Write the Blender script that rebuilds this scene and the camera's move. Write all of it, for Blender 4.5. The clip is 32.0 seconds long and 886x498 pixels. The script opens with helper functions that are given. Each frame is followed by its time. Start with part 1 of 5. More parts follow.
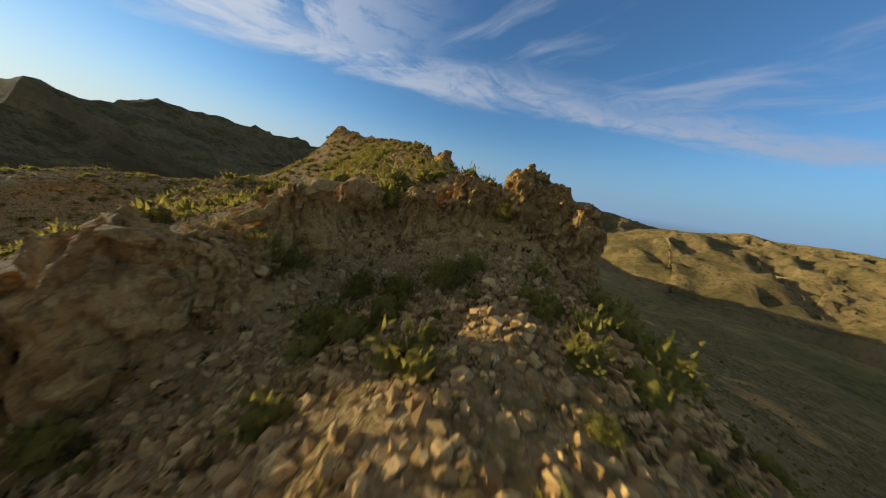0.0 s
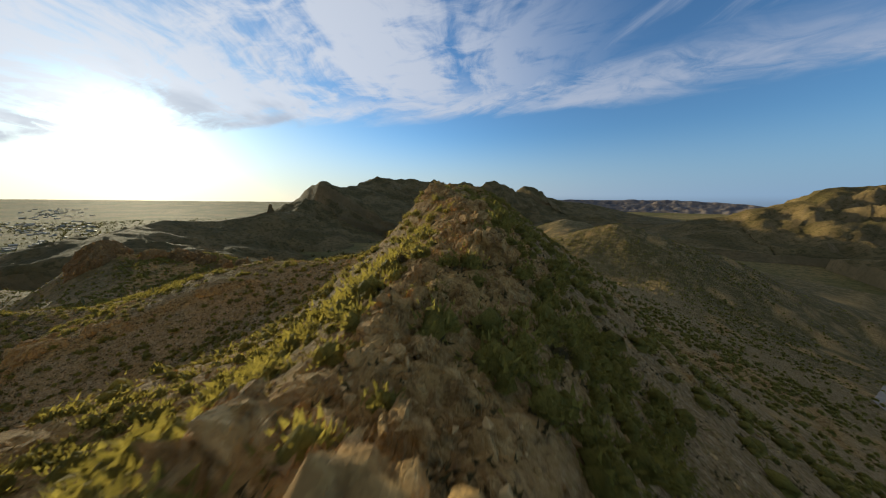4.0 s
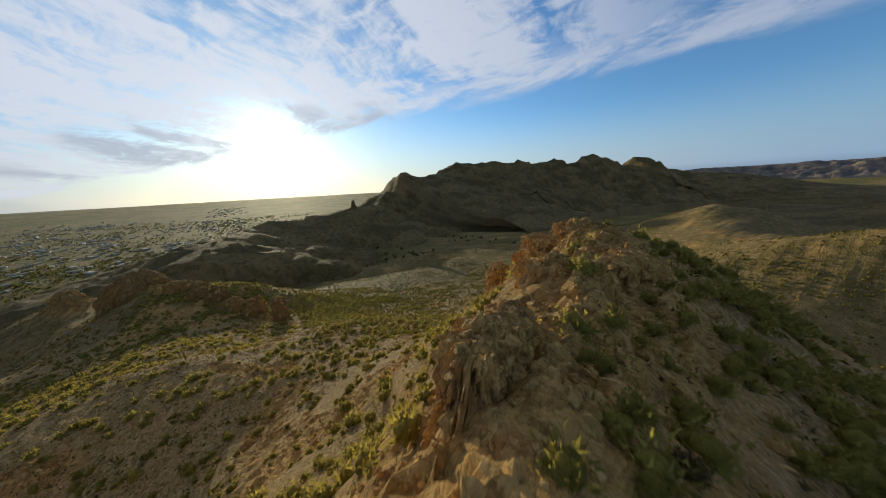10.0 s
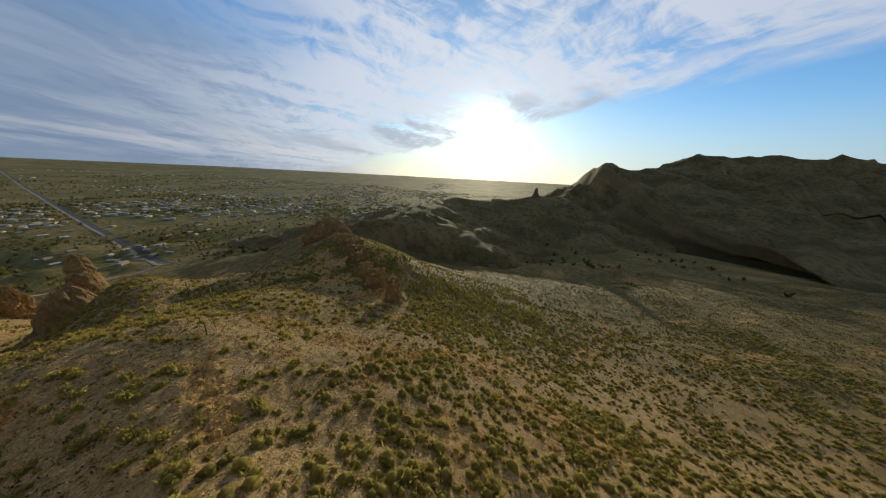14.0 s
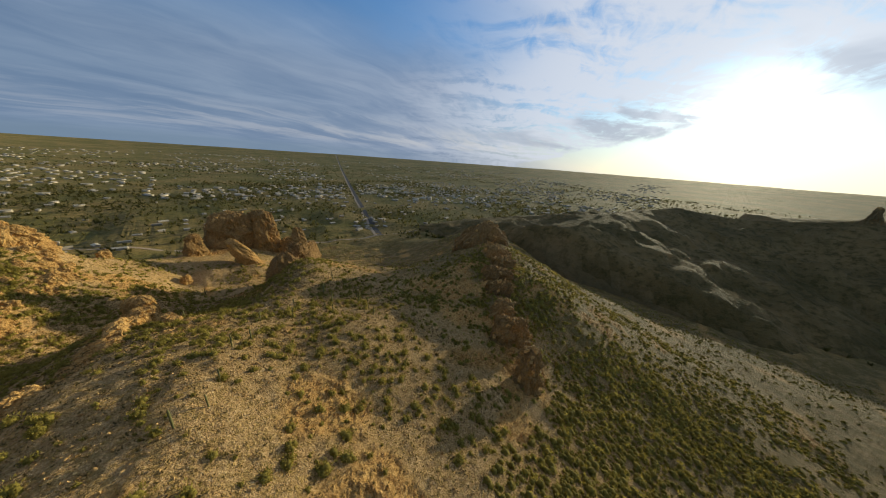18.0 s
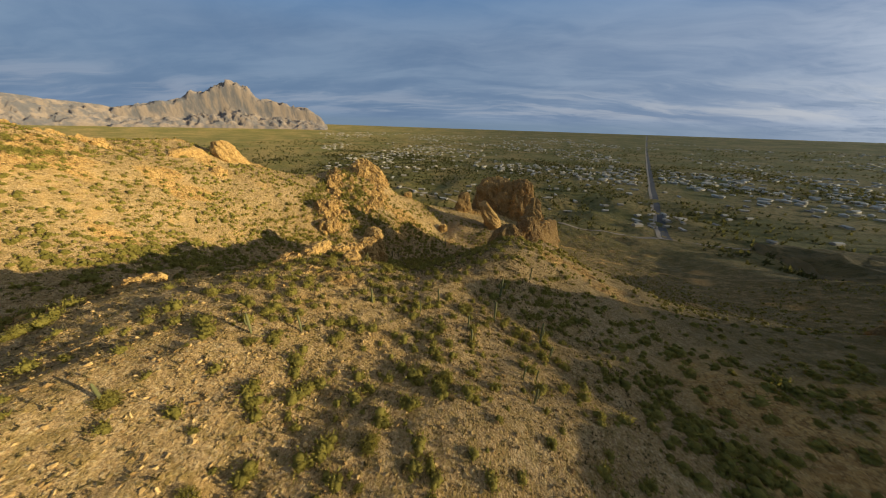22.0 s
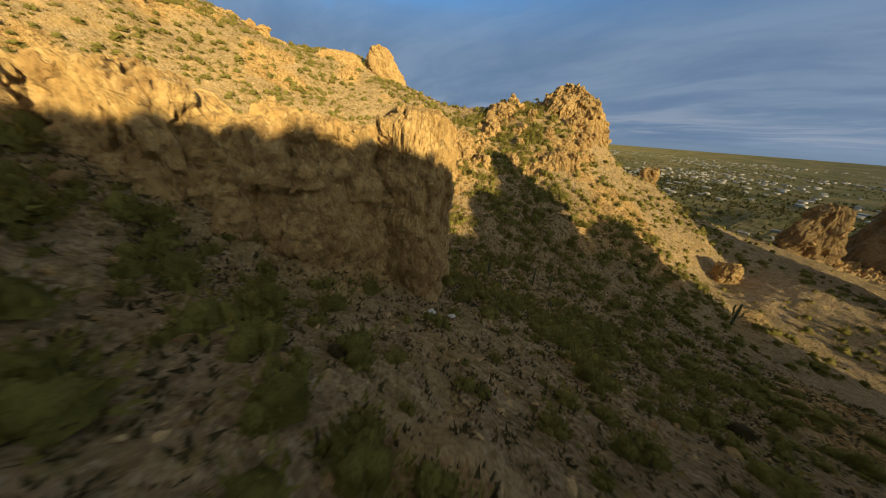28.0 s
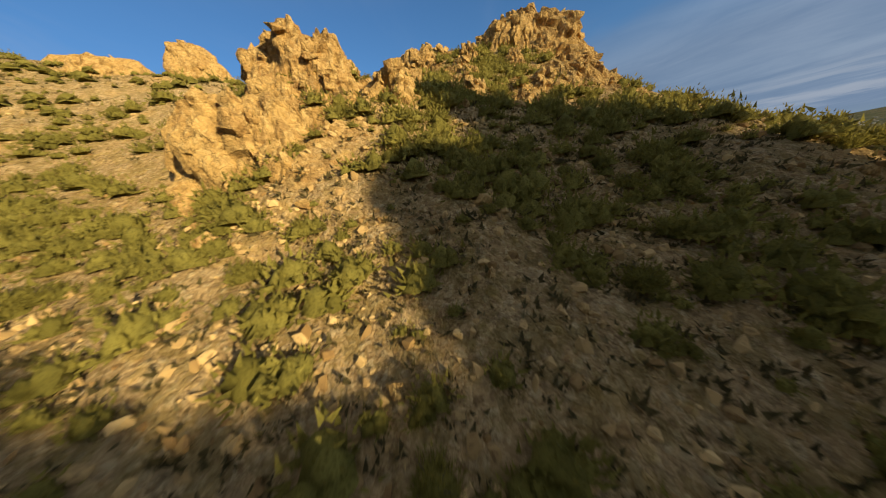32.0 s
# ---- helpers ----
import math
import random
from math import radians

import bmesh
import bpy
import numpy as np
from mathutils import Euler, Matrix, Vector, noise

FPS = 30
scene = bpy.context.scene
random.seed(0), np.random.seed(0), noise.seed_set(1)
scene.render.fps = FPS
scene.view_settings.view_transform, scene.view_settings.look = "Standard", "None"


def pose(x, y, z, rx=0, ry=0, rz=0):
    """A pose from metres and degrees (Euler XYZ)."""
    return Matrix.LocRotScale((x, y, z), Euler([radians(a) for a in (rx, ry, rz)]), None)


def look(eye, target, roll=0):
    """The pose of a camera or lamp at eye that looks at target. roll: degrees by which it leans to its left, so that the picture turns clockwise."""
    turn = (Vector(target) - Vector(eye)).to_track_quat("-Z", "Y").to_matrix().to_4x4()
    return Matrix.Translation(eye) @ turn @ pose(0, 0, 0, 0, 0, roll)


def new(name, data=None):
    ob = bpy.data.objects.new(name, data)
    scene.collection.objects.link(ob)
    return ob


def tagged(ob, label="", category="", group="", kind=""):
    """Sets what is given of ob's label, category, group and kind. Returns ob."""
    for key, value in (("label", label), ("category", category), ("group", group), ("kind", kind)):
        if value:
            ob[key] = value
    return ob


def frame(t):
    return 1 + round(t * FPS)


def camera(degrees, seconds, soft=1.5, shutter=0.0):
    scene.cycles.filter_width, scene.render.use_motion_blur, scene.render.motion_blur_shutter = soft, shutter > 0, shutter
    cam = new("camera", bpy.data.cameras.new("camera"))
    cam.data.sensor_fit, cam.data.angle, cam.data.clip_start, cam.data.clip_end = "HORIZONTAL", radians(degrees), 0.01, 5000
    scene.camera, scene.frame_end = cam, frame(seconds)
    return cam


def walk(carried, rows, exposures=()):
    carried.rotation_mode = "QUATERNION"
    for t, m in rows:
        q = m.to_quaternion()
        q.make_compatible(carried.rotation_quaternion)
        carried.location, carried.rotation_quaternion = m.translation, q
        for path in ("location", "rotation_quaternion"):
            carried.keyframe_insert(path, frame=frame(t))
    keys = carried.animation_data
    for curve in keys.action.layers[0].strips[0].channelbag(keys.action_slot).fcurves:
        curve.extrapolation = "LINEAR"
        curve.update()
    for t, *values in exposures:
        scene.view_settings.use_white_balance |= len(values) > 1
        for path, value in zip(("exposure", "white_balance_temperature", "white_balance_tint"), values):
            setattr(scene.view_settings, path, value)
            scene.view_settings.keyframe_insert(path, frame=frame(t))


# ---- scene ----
cam = camera(118.3, 32.0, soft=1.1, shutter=0.22)
# seconds, eye, turn
PATH = [
    (0.0, 22.19, -22.04, 7.63, 77.32, -10.08, 7.77),
    (0.5, 22.77, -14.83, 9.40, 76.32, -10.98, 13.82),
    (1.0, 22.48, -7.53, 11.13, 75.47, -11.26, 19.69),
    (1.5, 21.36, 0.06, 12.62, 75.42, -10.63, 24.90),
    (2.0, 19.27, 7.54, 13.85, 76.21, -9.08, 29.04),
    (2.5, 16.42, 14.47, 15.12, 77.59, -7.00, 32.36),
    (3.0, 14.68, 21.09, 17.05, 78.66, -4.72, 35.50),
    (3.5, 13.59, 27.85, 18.76, 79.22, -2.64, 38.50),
    (4.0, 11.53, 34.34, 20.22, 79.85, -0.91, 41.16),
    (4.5, 8.01, 40.44, 21.36, 80.46, 0.26, 43.35),
    (5.0, 3.76, 46.38, 22.47, 81.02, 1.00, 45.40),
    (5.5, -0.52, 52.39, 23.85, 81.48, 1.44, 47.61),
    (6.0, -4.56, 58.52, 25.46, 81.91, 1.76, 50.03),
    (6.5, -8.56, 64.66, 27.03, 82.17, 2.18, 51.90),
    (7.0, -12.98, 70.41, 28.49, 82.24, 2.63, 53.08),
    (7.5, -17.59, 76.03, 29.54, 82.01, 3.16, 53.98),
    (8.0, -22.16, 81.33, 30.41, 81.67, 3.60, 54.67),
    (8.5, -26.71, 86.51, 31.15, 80.97, 3.92, 55.46),
    (9.0, -31.64, 91.62, 32.25, 79.71, 3.96, 56.27),
    (9.5, -36.41, 96.54, 32.83, 78.23, 3.60, 57.26),
    (10.0, -41.20, 101.48, 33.23, 76.59, 2.87, 58.66),
    (10.5, -46.13, 106.25, 33.27, 75.06, 1.85, 60.63),
    (11.0, -51.09, 110.70, 32.89, 73.92, 0.68, 63.63),
    (11.5, -55.94, 114.94, 31.90, 73.43, -0.28, 67.88),
    (12.0, -61.70, 119.01, 30.42, 73.52, -0.94, 73.13),
    (12.5, -67.62, 122.78, 29.18, 73.83, -1.52, 78.92),
    (13.0, -73.86, 125.86, 28.30, 74.21, -2.14, 85.11),
    (13.5, -80.35, 128.40, 27.89, 74.39, -2.62, 91.55),
    (14.0, -86.91, 130.15, 27.91, 74.35, -2.89, 97.77),
    (14.5, -94.01, 130.75, 28.12, 74.24, -3.30, 103.50),
    (15.0, -100.74, 130.83, 28.36, 74.23, -3.76, 108.61),
    (15.5, -106.97, 129.96, 28.64, 74.32, -4.26, 112.80),
    (16.0, -113.02, 128.30, 28.93, 74.24, -4.67, 116.59),
    (16.5, -119.21, 126.03, 29.20, 73.77, -4.81, 120.48),
    (17.0, -125.58, 123.51, 29.46, 73.02, -4.74, 124.59),
    (17.5, -131.84, 120.33, 29.53, 72.10, -4.35, 129.86),
    (18.0, -137.56, 116.96, 29.27, 71.15, -3.92, 135.95),
    (18.5, -143.29, 113.25, 28.50, 70.12, -3.13, 143.18),
    (19.0, -148.64, 108.84, 27.23, 69.12, -2.25, 150.84),
    (19.5, -153.42, 103.75, 25.38, 68.13, -1.33, 158.42),
    (20.0, -157.79, 98.50, 23.33, 67.27, -0.34, 165.73),
    (20.5, -161.63, 92.82, 20.92, 66.68, 0.09, 172.69),
    (21.0, -164.82, 86.69, 18.41, 66.08, -0.16, 179.40),
    (21.5, -167.45, 80.11, 15.67, 65.48, -0.86, 185.80),
    (22.0, -169.36, 73.55, 12.77, 65.00, -1.66, 192.27),
    (22.5, -170.62, 66.85, 9.88, 64.70, -1.87, 198.62),
    (23.0, -171.16, 59.83, 6.86, 64.82, -1.53, 205.08),
    (23.5, -170.91, 52.60, 4.04, 65.43, -1.06, 211.36),
    (24.0, -170.06, 45.21, 1.73, 66.07, -0.91, 217.08),
    (24.5, -168.35, 37.64, -0.61, 66.46, -1.32, 221.72),
    (25.0, -166.15, 30.03, -3.30, 66.38, -2.21, 225.38),
    (25.5, -163.71, 21.97, -6.52, 65.67, -3.39, 228.29),
    (26.0, -159.69, 14.13, -10.41, 64.81, -4.39, 230.63),
    (26.5, -155.61, 6.60, -14.78, 64.15, -4.70, 232.55),
    (27.0, -151.46, -0.53, -19.57, 64.01, -4.76, 234.56),
    (27.5, -147.18, -6.90, -24.75, 64.72, -4.51, 236.61),
    (28.0, -142.73, -12.55, -29.64, 65.99, -4.13, 238.52),
    (28.5, -138.09, -17.50, -33.58, 67.50, -3.81, 240.10),
    (29.0, -133.36, -22.12, -36.80, 69.02, -3.57, 241.46),
    (29.5, -128.45, -26.43, -39.67, 70.38, -3.33, 242.25),
    (30.0, -123.66, -30.36, -42.18, 71.75, -2.56, 242.16),
    (30.5, -118.85, -34.49, -44.37, 73.21, -0.68, 240.70),
    (31.0, -113.74, -38.65, -45.70, 74.34, 2.65, 237.38),
    (31.5, -108.39, -42.35, -46.47, 75.80, 6.53, 231.55),
    (32.0, -103.41, -46.23, -46.59, 78.19, 10.65, 224.85),
]
walk(cam, [(t, pose(x, y, z, a, b, c)) for t, x, y, z, a, b, c in PATH], exposures=[(0.0, 0.75), (32.0, 0.75)])

# ---- light ----
SUN_HIGH, SUN_TURN = 7.6, 89.6  # degrees above the horizon, and from north towards west
SUN_WAY = Vector((-math.sin(radians(SUN_TURN)) * math.cos(radians(SUN_HIGH)), math.cos(radians(SUN_TURN)) * math.cos(radians(SUN_HIGH)), math.sin(radians(SUN_HIGH))))
sun = new("sun", bpy.data.lights.new("sun", "SUN"))
sun.data.energy, sun.data.angle, sun.data.color = 3.7, radians(0.6), (1.0, 0.88, 0.58)
sun.matrix_world = look((0, 0, 0), -SUN_WAY)


class Nodes:
    """Short names for making node trees."""

    def __init__(self, tree):
        self.tree = tree
        tree.nodes.clear()

    def add(self, kind, values=None, operation="", feature=""):
        node = self.tree.nodes.new(kind)
        if operation:
            node.operation = operation
        if feature:
            node.feature = feature
        for key, value in (values or {}).items():
            self.put(node.inputs[key], value)
        return node

    def put(self, socket, value):
        if isinstance(value, bpy.types.NodeSocket):
            self.tree.links.new(value, socket)
        else:
            socket.default_value = value

    def math(self, operation, a, b=0.0, clamp=False):
        node = self.add("ShaderNodeMath", {0: a, 1: b}, operation)
        node.use_clamp = clamp
        return node.outputs[0]

    def mix(self, share, a, b, blend="MIX"):
        node = self.add("ShaderNodeMix")
        node.data_type, node.blend_type = "RGBA", blend
        for key, value in ((0, share), (6, a), (7, b)):
            self.put(node.inputs[key], value)
        return node.outputs[2]

    def ramp(self, value, low, high, a=0.0, b=1.0):
        node = self.add("ShaderNodeMapRange", {0: value, 1: low, 2: high, 3: a, 4: b})
        node.interpolation_type = "SMOOTHSTEP"
        return node.outputs[0]

    def layer(self, name):
        node = self.add("ShaderNodeAttribute")
        node.attribute_name = name
        return node.outputs["Fac"]

    def noise(self, where, scale, detail=4.0, rough=0.55, bend=0.0):
        return self.add("ShaderNodeTexNoise", {"Vector": where, "Scale": scale, "Detail": detail, "Roughness": rough, "Distortion": bend}).outputs[0]


world = bpy.data.worlds.new("world")
scene.world = world
world.use_nodes = True
w = Nodes(world.node_tree)
sky = w.add("ShaderNodeTexSky")
sky.sky_type, sky.sun_disc, sky.sun_elevation, sky.sun_rotation = "NISHITA", False, radians(SUN_HIGH), radians(-SUN_TURN)
sky.altitude, sky.air_density, sky.dust_density, sky.ozone_density = 500.0, 1.0, 0.9, 2.0
way = w.add("ShaderNodeTexCoord").outputs["Generated"]
part = w.add("ShaderNodeSeparateXYZ", {0: way})
up = w.math("MAXIMUM", part.outputs[2], 0.0)
# a flat deck of cloud, seen in perspective
deck = w.math("DIVIDE", 1.0, w.math("ADD", up, 0.16))
east, north = w.math("MULTIPLY", part.outputs[0], deck), w.math("MULTIPLY", part.outputs[1], deck)
flat = w.add("ShaderNodeCombineXYZ", {0: east, 1: north, 2: 0.0}).outputs[0]


def drawn(where, angle, long, wide, shift=(0.0, 0.0, 0.0)):
    """Deck coordinates turned along a wind and drawn out."""
    node = w.add("ShaderNodeMapping", {"Vector": where, "Location": shift, "Rotation": (0, 0, radians(angle)), "Scale": (long, wide, 1.0)})
    node.vector_type = "TEXTURE"
    return node.outputs[0]


sway = w.add("ShaderNodeTexNoise", {"Vector": flat, "Scale": 0.9, "Detail": 3.0}).outputs["Color"]
swept = w.add("ShaderNodeVectorMath", {0: flat, 1: w.add("ShaderNodeVectorMath", {0: sway, 1: (0.7, 0.7, 0.0)}, operation="MULTIPLY").outputs[0]}, operation="ADD").outputs[0]
fibres = w.noise(drawn(swept, -50, 1.9, 0.42), 1.3, 8.0, 0.58, 0.2)
streaks = w.noise(drawn(swept, 8, 2.4, 0.75), 1.5, 7.0, 0.6, 0.3)
banks = w.noise(drawn(flat, -15, 1.6, 1.0, (3.1, 1.7, 0.0)), 0.75, 5.0, 0.55, 0.5)
curds = w.noise(drawn(swept, 25, 0.9, 0.6), 4.6, 6.0, 0.62, 0.5)
# the northern edge of the cloud: an arc of cirrus with combed fibres inside it
bow = w.math("SUBTRACT", 2.25, w.math("MULTIPLY", w.math("POWER", w.math("ABSOLUTE", w.math("SUBTRACT", east, 0.6)), 2.0), 0.15))
within = w.math("ADD", w.math("SUBTRACT", bow, north), w.math("MULTIPLY", w.math("SUBTRACT", streaks, 0.5), 1.1))
rim = w.math("MULTIPLY", w.ramp(within, -0.06, 0.22), w.ramp(within, 0.62, 0.18))
comb = w.math("MULTIPLY", w.ramp(fibres, 0.50, 0.72), w.ramp(within, 0.0, 0.25))
# the west is thick with broken cloud, the south and east with smooth grey banks
west = w.ramp(w.add("ShaderNodeVectorMath", {0: way, 1: (-0.97, 0.22, 0.0)}, operation="DOT_PRODUCT").outputs["Value"], 0.25, 0.8)
south = w.ramp(w.add("ShaderNodeVectorMath", {0: way, 1: (0.42, -0.91, 0.0)}, operation="DOT_PRODUCT").outputs["Value"], -0.22, 0.45)
low = w.ramp(up, 0.46, 0.20)
broken = w.math("MULTIPLY", west, w.ramp(w.math("ADD", w.math("MULTIPLY", curds, 0.45), w.math("MULTIPLY", fibres, 0.75)), 0.46, 0.65))
broken = w.math("MULTIPLY", broken, w.ramp(within, 0.0, 0.35))
# a clear hole high in the south-west
hole = w.add("ShaderNodeVectorMath", {0: w.add("ShaderNodeVectorMath", {0: swept, 1: (-0.95, -1.05, 0.0)}, operation="SUBTRACT").outputs[0]}, operation="LENGTH").outputs["Value"]
grey = w.math("MULTIPLY", w.math("MULTIPLY", south, low), w.ramp(w.math("ADD", banks, w.math("MULTIPLY", low, 0.35)), 0.42, 0.68))
wisps = w.math("MULTIPLY", w.ramp(w.math("ADD", fibres, w.math("MULTIPLY", south, 0.06)), 0.52, 0.70), w.ramp(within, 0.3, 1.0))
thin = w.math("MAXIMUM", w.math("MAXIMUM", w.math("MULTIPLY", rim, w.ramp(w.math("ADD", w.math("MULTIPLY", streaks, 0.55), w.math("MULTIPLY", curds, 0.45)), 0.34, 0.56)), w.math("MULTIPLY", comb, w.math("SUBTRACT", 0.75, w.math("MULTIPLY", south, 0.72)))),
              w.math("MAXIMUM", broken, w.math("MULTIPLY", wisps, w.math("SUBTRACT", 0.7, w.math("MULTIPLY", south, 0.66)))))
thin = w.math("MULTIPLY", thin, w.ramp(hole, 0.15, 0.75, 0.35, 1.0))
toward = w.add("ShaderNodeVectorMath", {0: way, 1: SUN_WAY}, operation="DOT_PRODUCT").outputs["Value"]
warm = w.math("POWER", w.math("MAXIMUM", w.math("ADD", w.math("MULTIPLY", toward, 0.5), 0.5), 0.0), 3.2)
glow = w.math("POWER", w.math("MAXIMUM", toward, 0.0), 90.0)
core = w.math("POWER", w.math("MAXIMUM", toward, 0.0), 420.0)
clear = w.mix(1.0, sky.outputs[0], (0.62, 0.92, 1.22, 1.0), "MULTIPLY")
clear = w.mix(w.math("MULTIPLY", w.math("POWER", w.math("MAXIMUM", toward, 0.0), 9.0), 0.5), clear, (1.0, 1.6, 2.6, 1.0))
clear = w.mix(w.math("MULTIPLY", w.ramp(up, 0.24, 0.0), w.math("SUBTRACT", 0.95, w.math("MULTIPLY", warm, 0.25))), clear, w.mix(warm, (1.25, 2.1, 3.3, 1.0), (4.3, 4.3, 4.3, 1.0)))
heaven = w.mix(w.math("MULTIPLY", grey, 0.93), clear, w.mix(w.ramp(w.math("ADD", w.math("MULTIPLY", streaks, 0.6), w.math("MULTIPLY", banks, 0.4)), 0.38, 0.64), w.mix(warm, (0.76, 1.18, 1.90, 1.0), (1.5, 1.9, 2.7, 1.0)), w.mix(warm, (1.16, 1.62, 2.32, 1.0), (2.9, 3.2, 3.8, 1.0))))
white = w.mix(warm, (2.0, 2.4, 3.25, 1.0), (4.3, 4.55, 5.0, 1.0))
white = w.mix(w.math("MULTIPLY", w.ramp(banks, 0.50, 0.64), w.math("MULTIPLY", west, 0.7)), white, w.mix(warm, (1.1, 1.45, 2.0, 1.0), (2.1, 2.4, 3.0, 1.0)))
heaven = w.mix(w.math("MULTIPLY", thin, 0.88), heaven, white)
# out of view overhead: warm bright cirrus added to lift and warm the shade
zenith_fill = w.math("MULTIPLY", w.ramp(up, 0.50, 0.78), w.ramp(fibres, 0.30, 0.55))
heaven = w.mix(w.math("MULTIPLY", zenith_fill, 0.45), heaven, (3.0, 2.75, 2.25, 1.0))
# bright streaks low over the southern horizon, and blue distance under them
strip_cloud = w.math("MULTIPLY", w.math("MULTIPLY", w.ramp(up, 0.02, 0.045), w.ramp(up, 0.13, 0.06)), w.math("MULTIPLY", w.ramp(streaks, 0.44, 0.60), w.ramp(within, 0.5, 2.5)))
heaven = w.mix(w.math("MULTIPLY", strip_cloud, 0.42), heaven, w.mix(warm, (2.0, 2.25, 2.75, 1.0), (5.0, 4.7, 4.2, 1.0)))
heaven = w.mix(w.math("MULTIPLY", w.ramp(up, 0.03, 0.0), w.math("SUBTRACT", 0.9, warm)), heaven, (1.05, 1.50, 2.05, 1.0))
heaven = w.mix(1.0, heaven, w.mix(glow, (0.0, 0.0, 0.0, 1.0), (1.0, 0.95, 0.86, 1.0)), "ADD")
heaven = w.mix(1.0, heaven, w.mix(core, (0.0, 0.0, 0.0, 1.0), (11.0, 10.7, 10.0, 1.0)), "ADD")
w.add("ShaderNodeOutputWorld", {0: w.add("ShaderNodeBackground", {0: heaven, 1: 0.1}).outputs[0]})


# ---- materials ----
def material(name, build):
    m = bpy.data.materials.new(name)
    m.use_nodes = True
    g = Nodes(m.node_tree)
    shader = build(g)
    g.add("ShaderNodeOutputMaterial", {0: shader})
    return m


def surface(g, colour, rough=0.9, relief=None, depth=0.05, gloss=0.25, **more):
    values = {"Base Color": colour, "Roughness": rough, "Diffuse Roughness": rough, "Specular IOR Level": gloss}
    if relief is not None:
        values["Normal"] = g.add("ShaderNodeBump", {"Strength": 1.0, "Distance": depth, "Height": relief}).outputs[0]
    values.update(more)
    return g.add("ShaderNodeBsdfPrincipled", values).outputs[0]


def place(g):
    return g.add("ShaderNodeNewGeometry").outputs["Position"]


def warped(g, p, scale, much):
    """Positions pushed about, so that joints don't run straight."""
    push = g.add("ShaderNodeTexNoise", {"Vector": p, "Scale": scale, "Detail": 4.0}).outputs["Color"]
    return g.add("ShaderNodeVectorMath", {0: p, 1: g.add("ShaderNodeVectorMath", {0: push, 1: (much, much, much)}, operation="MULTIPLY").outputs[0]}, operation="ADD").outputs[0]


def rock_colour(g, p):
    """Volcanic tuff: tan, rust and pinkish faces broken into blocks, darker along some joints. Gives the colour and the
    relief.
    """
    broad = g.noise(p, 0.12, 3.0)
    grain = g.noise(p, 1.6, 9.0, 0.72)
    bent = warped(g, p, 0.9, 1.9)
    tall = g.add("ShaderNodeMapping", {"Vector": bent, "Rotation": (0.25, -0.2, 0.4), "Scale": (0.95, 1.2, 0.65)}).outputs[0]
    big = g.add("ShaderNodeTexVoronoi", {"Vector": tall, "Scale": 0.95}, feature="F1")
    small = g.add("ShaderNodeTexVoronoi", {"Vector": tall, "Scale": 3.1}, feature="F1")
    tint = g.add("ShaderNodeSeparateColor", {0: big.outputs["Color"]})
    chip = g.add("ShaderNodeSeparateColor", {0: small.outputs["Color"]})
    tone = g.mix(g.ramp(broad, 0.35, 0.65), (0.455, 0.254, 0.072, 1), (0.604, 0.359, 0.109, 1))
    tone = g.mix(g.math("MULTIPLY", tint.outputs[0], 0.55), tone, (0.665, 0.418, 0.144, 1))
    tone = g.mix(g.math("MULTIPLY", g.ramp(tint.outputs[1], 0.55, 0.95), 0.55), tone, (0.332, 0.159, 0.044, 1))
    tone = g.mix(g.math("MULTIPLY", g.ramp(chip.outputs[0], 0.45, 1.0), 0.5), tone, (0.763, 0.519, 0.206, 1))
    tone = g.mix(g.math("MULTIPLY", g.ramp(grain, 0.52, 0.36), 0.75), tone, (0.209, 0.110, 0.032, 1))
    streak = g.noise(g.add("ShaderNodeMapping", {"Vector": p, "Scale": (1.6, 1.6, 0.22)}).outputs[0], 1.0, 5.0, 0.6)
    tone = g.mix(g.math("MULTIPLY", g.ramp(streak, 0.54, 0.72), 0.5), tone, (0.308, 0.148, 0.044, 1))
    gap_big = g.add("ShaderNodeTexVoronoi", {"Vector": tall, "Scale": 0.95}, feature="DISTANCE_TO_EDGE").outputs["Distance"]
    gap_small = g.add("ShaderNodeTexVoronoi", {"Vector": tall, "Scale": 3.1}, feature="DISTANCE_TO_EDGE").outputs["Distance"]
    # some of the big joints get a darker line
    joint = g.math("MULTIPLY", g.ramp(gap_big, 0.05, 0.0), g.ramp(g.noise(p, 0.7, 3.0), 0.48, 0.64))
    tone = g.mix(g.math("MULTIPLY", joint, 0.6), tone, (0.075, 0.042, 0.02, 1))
    relief = g.math("ADD", g.math("MULTIPLY", tint.outputs[2], 0.55), g.math("MULTIPLY", chip.outputs[2], 0.30))
    relief = g.math("ADD", relief, g.math("ADD", g.math("MULTIPLY", g.ramp(gap_big, 0.0, 0.22), 0.3), g.math("MULTIPLY", g.ramp(gap_small, 0.0, 0.2), 0.2)))
    return tone, g.math("ADD", relief, g.math("MULTIPLY", grain, 1.1))


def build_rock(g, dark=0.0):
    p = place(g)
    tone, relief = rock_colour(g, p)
    # pulls the whole tuff towards dark brown
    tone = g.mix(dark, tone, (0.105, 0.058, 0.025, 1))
    spread = g.add("ShaderNodeObjectInfo").outputs["Random"]
    tone = g.mix(g.math("MULTIPLY", spread, 0.25), tone, (0.560, 0.355, 0.113, 1))
    return surface(g, tone, 0.92, relief, 0.30)


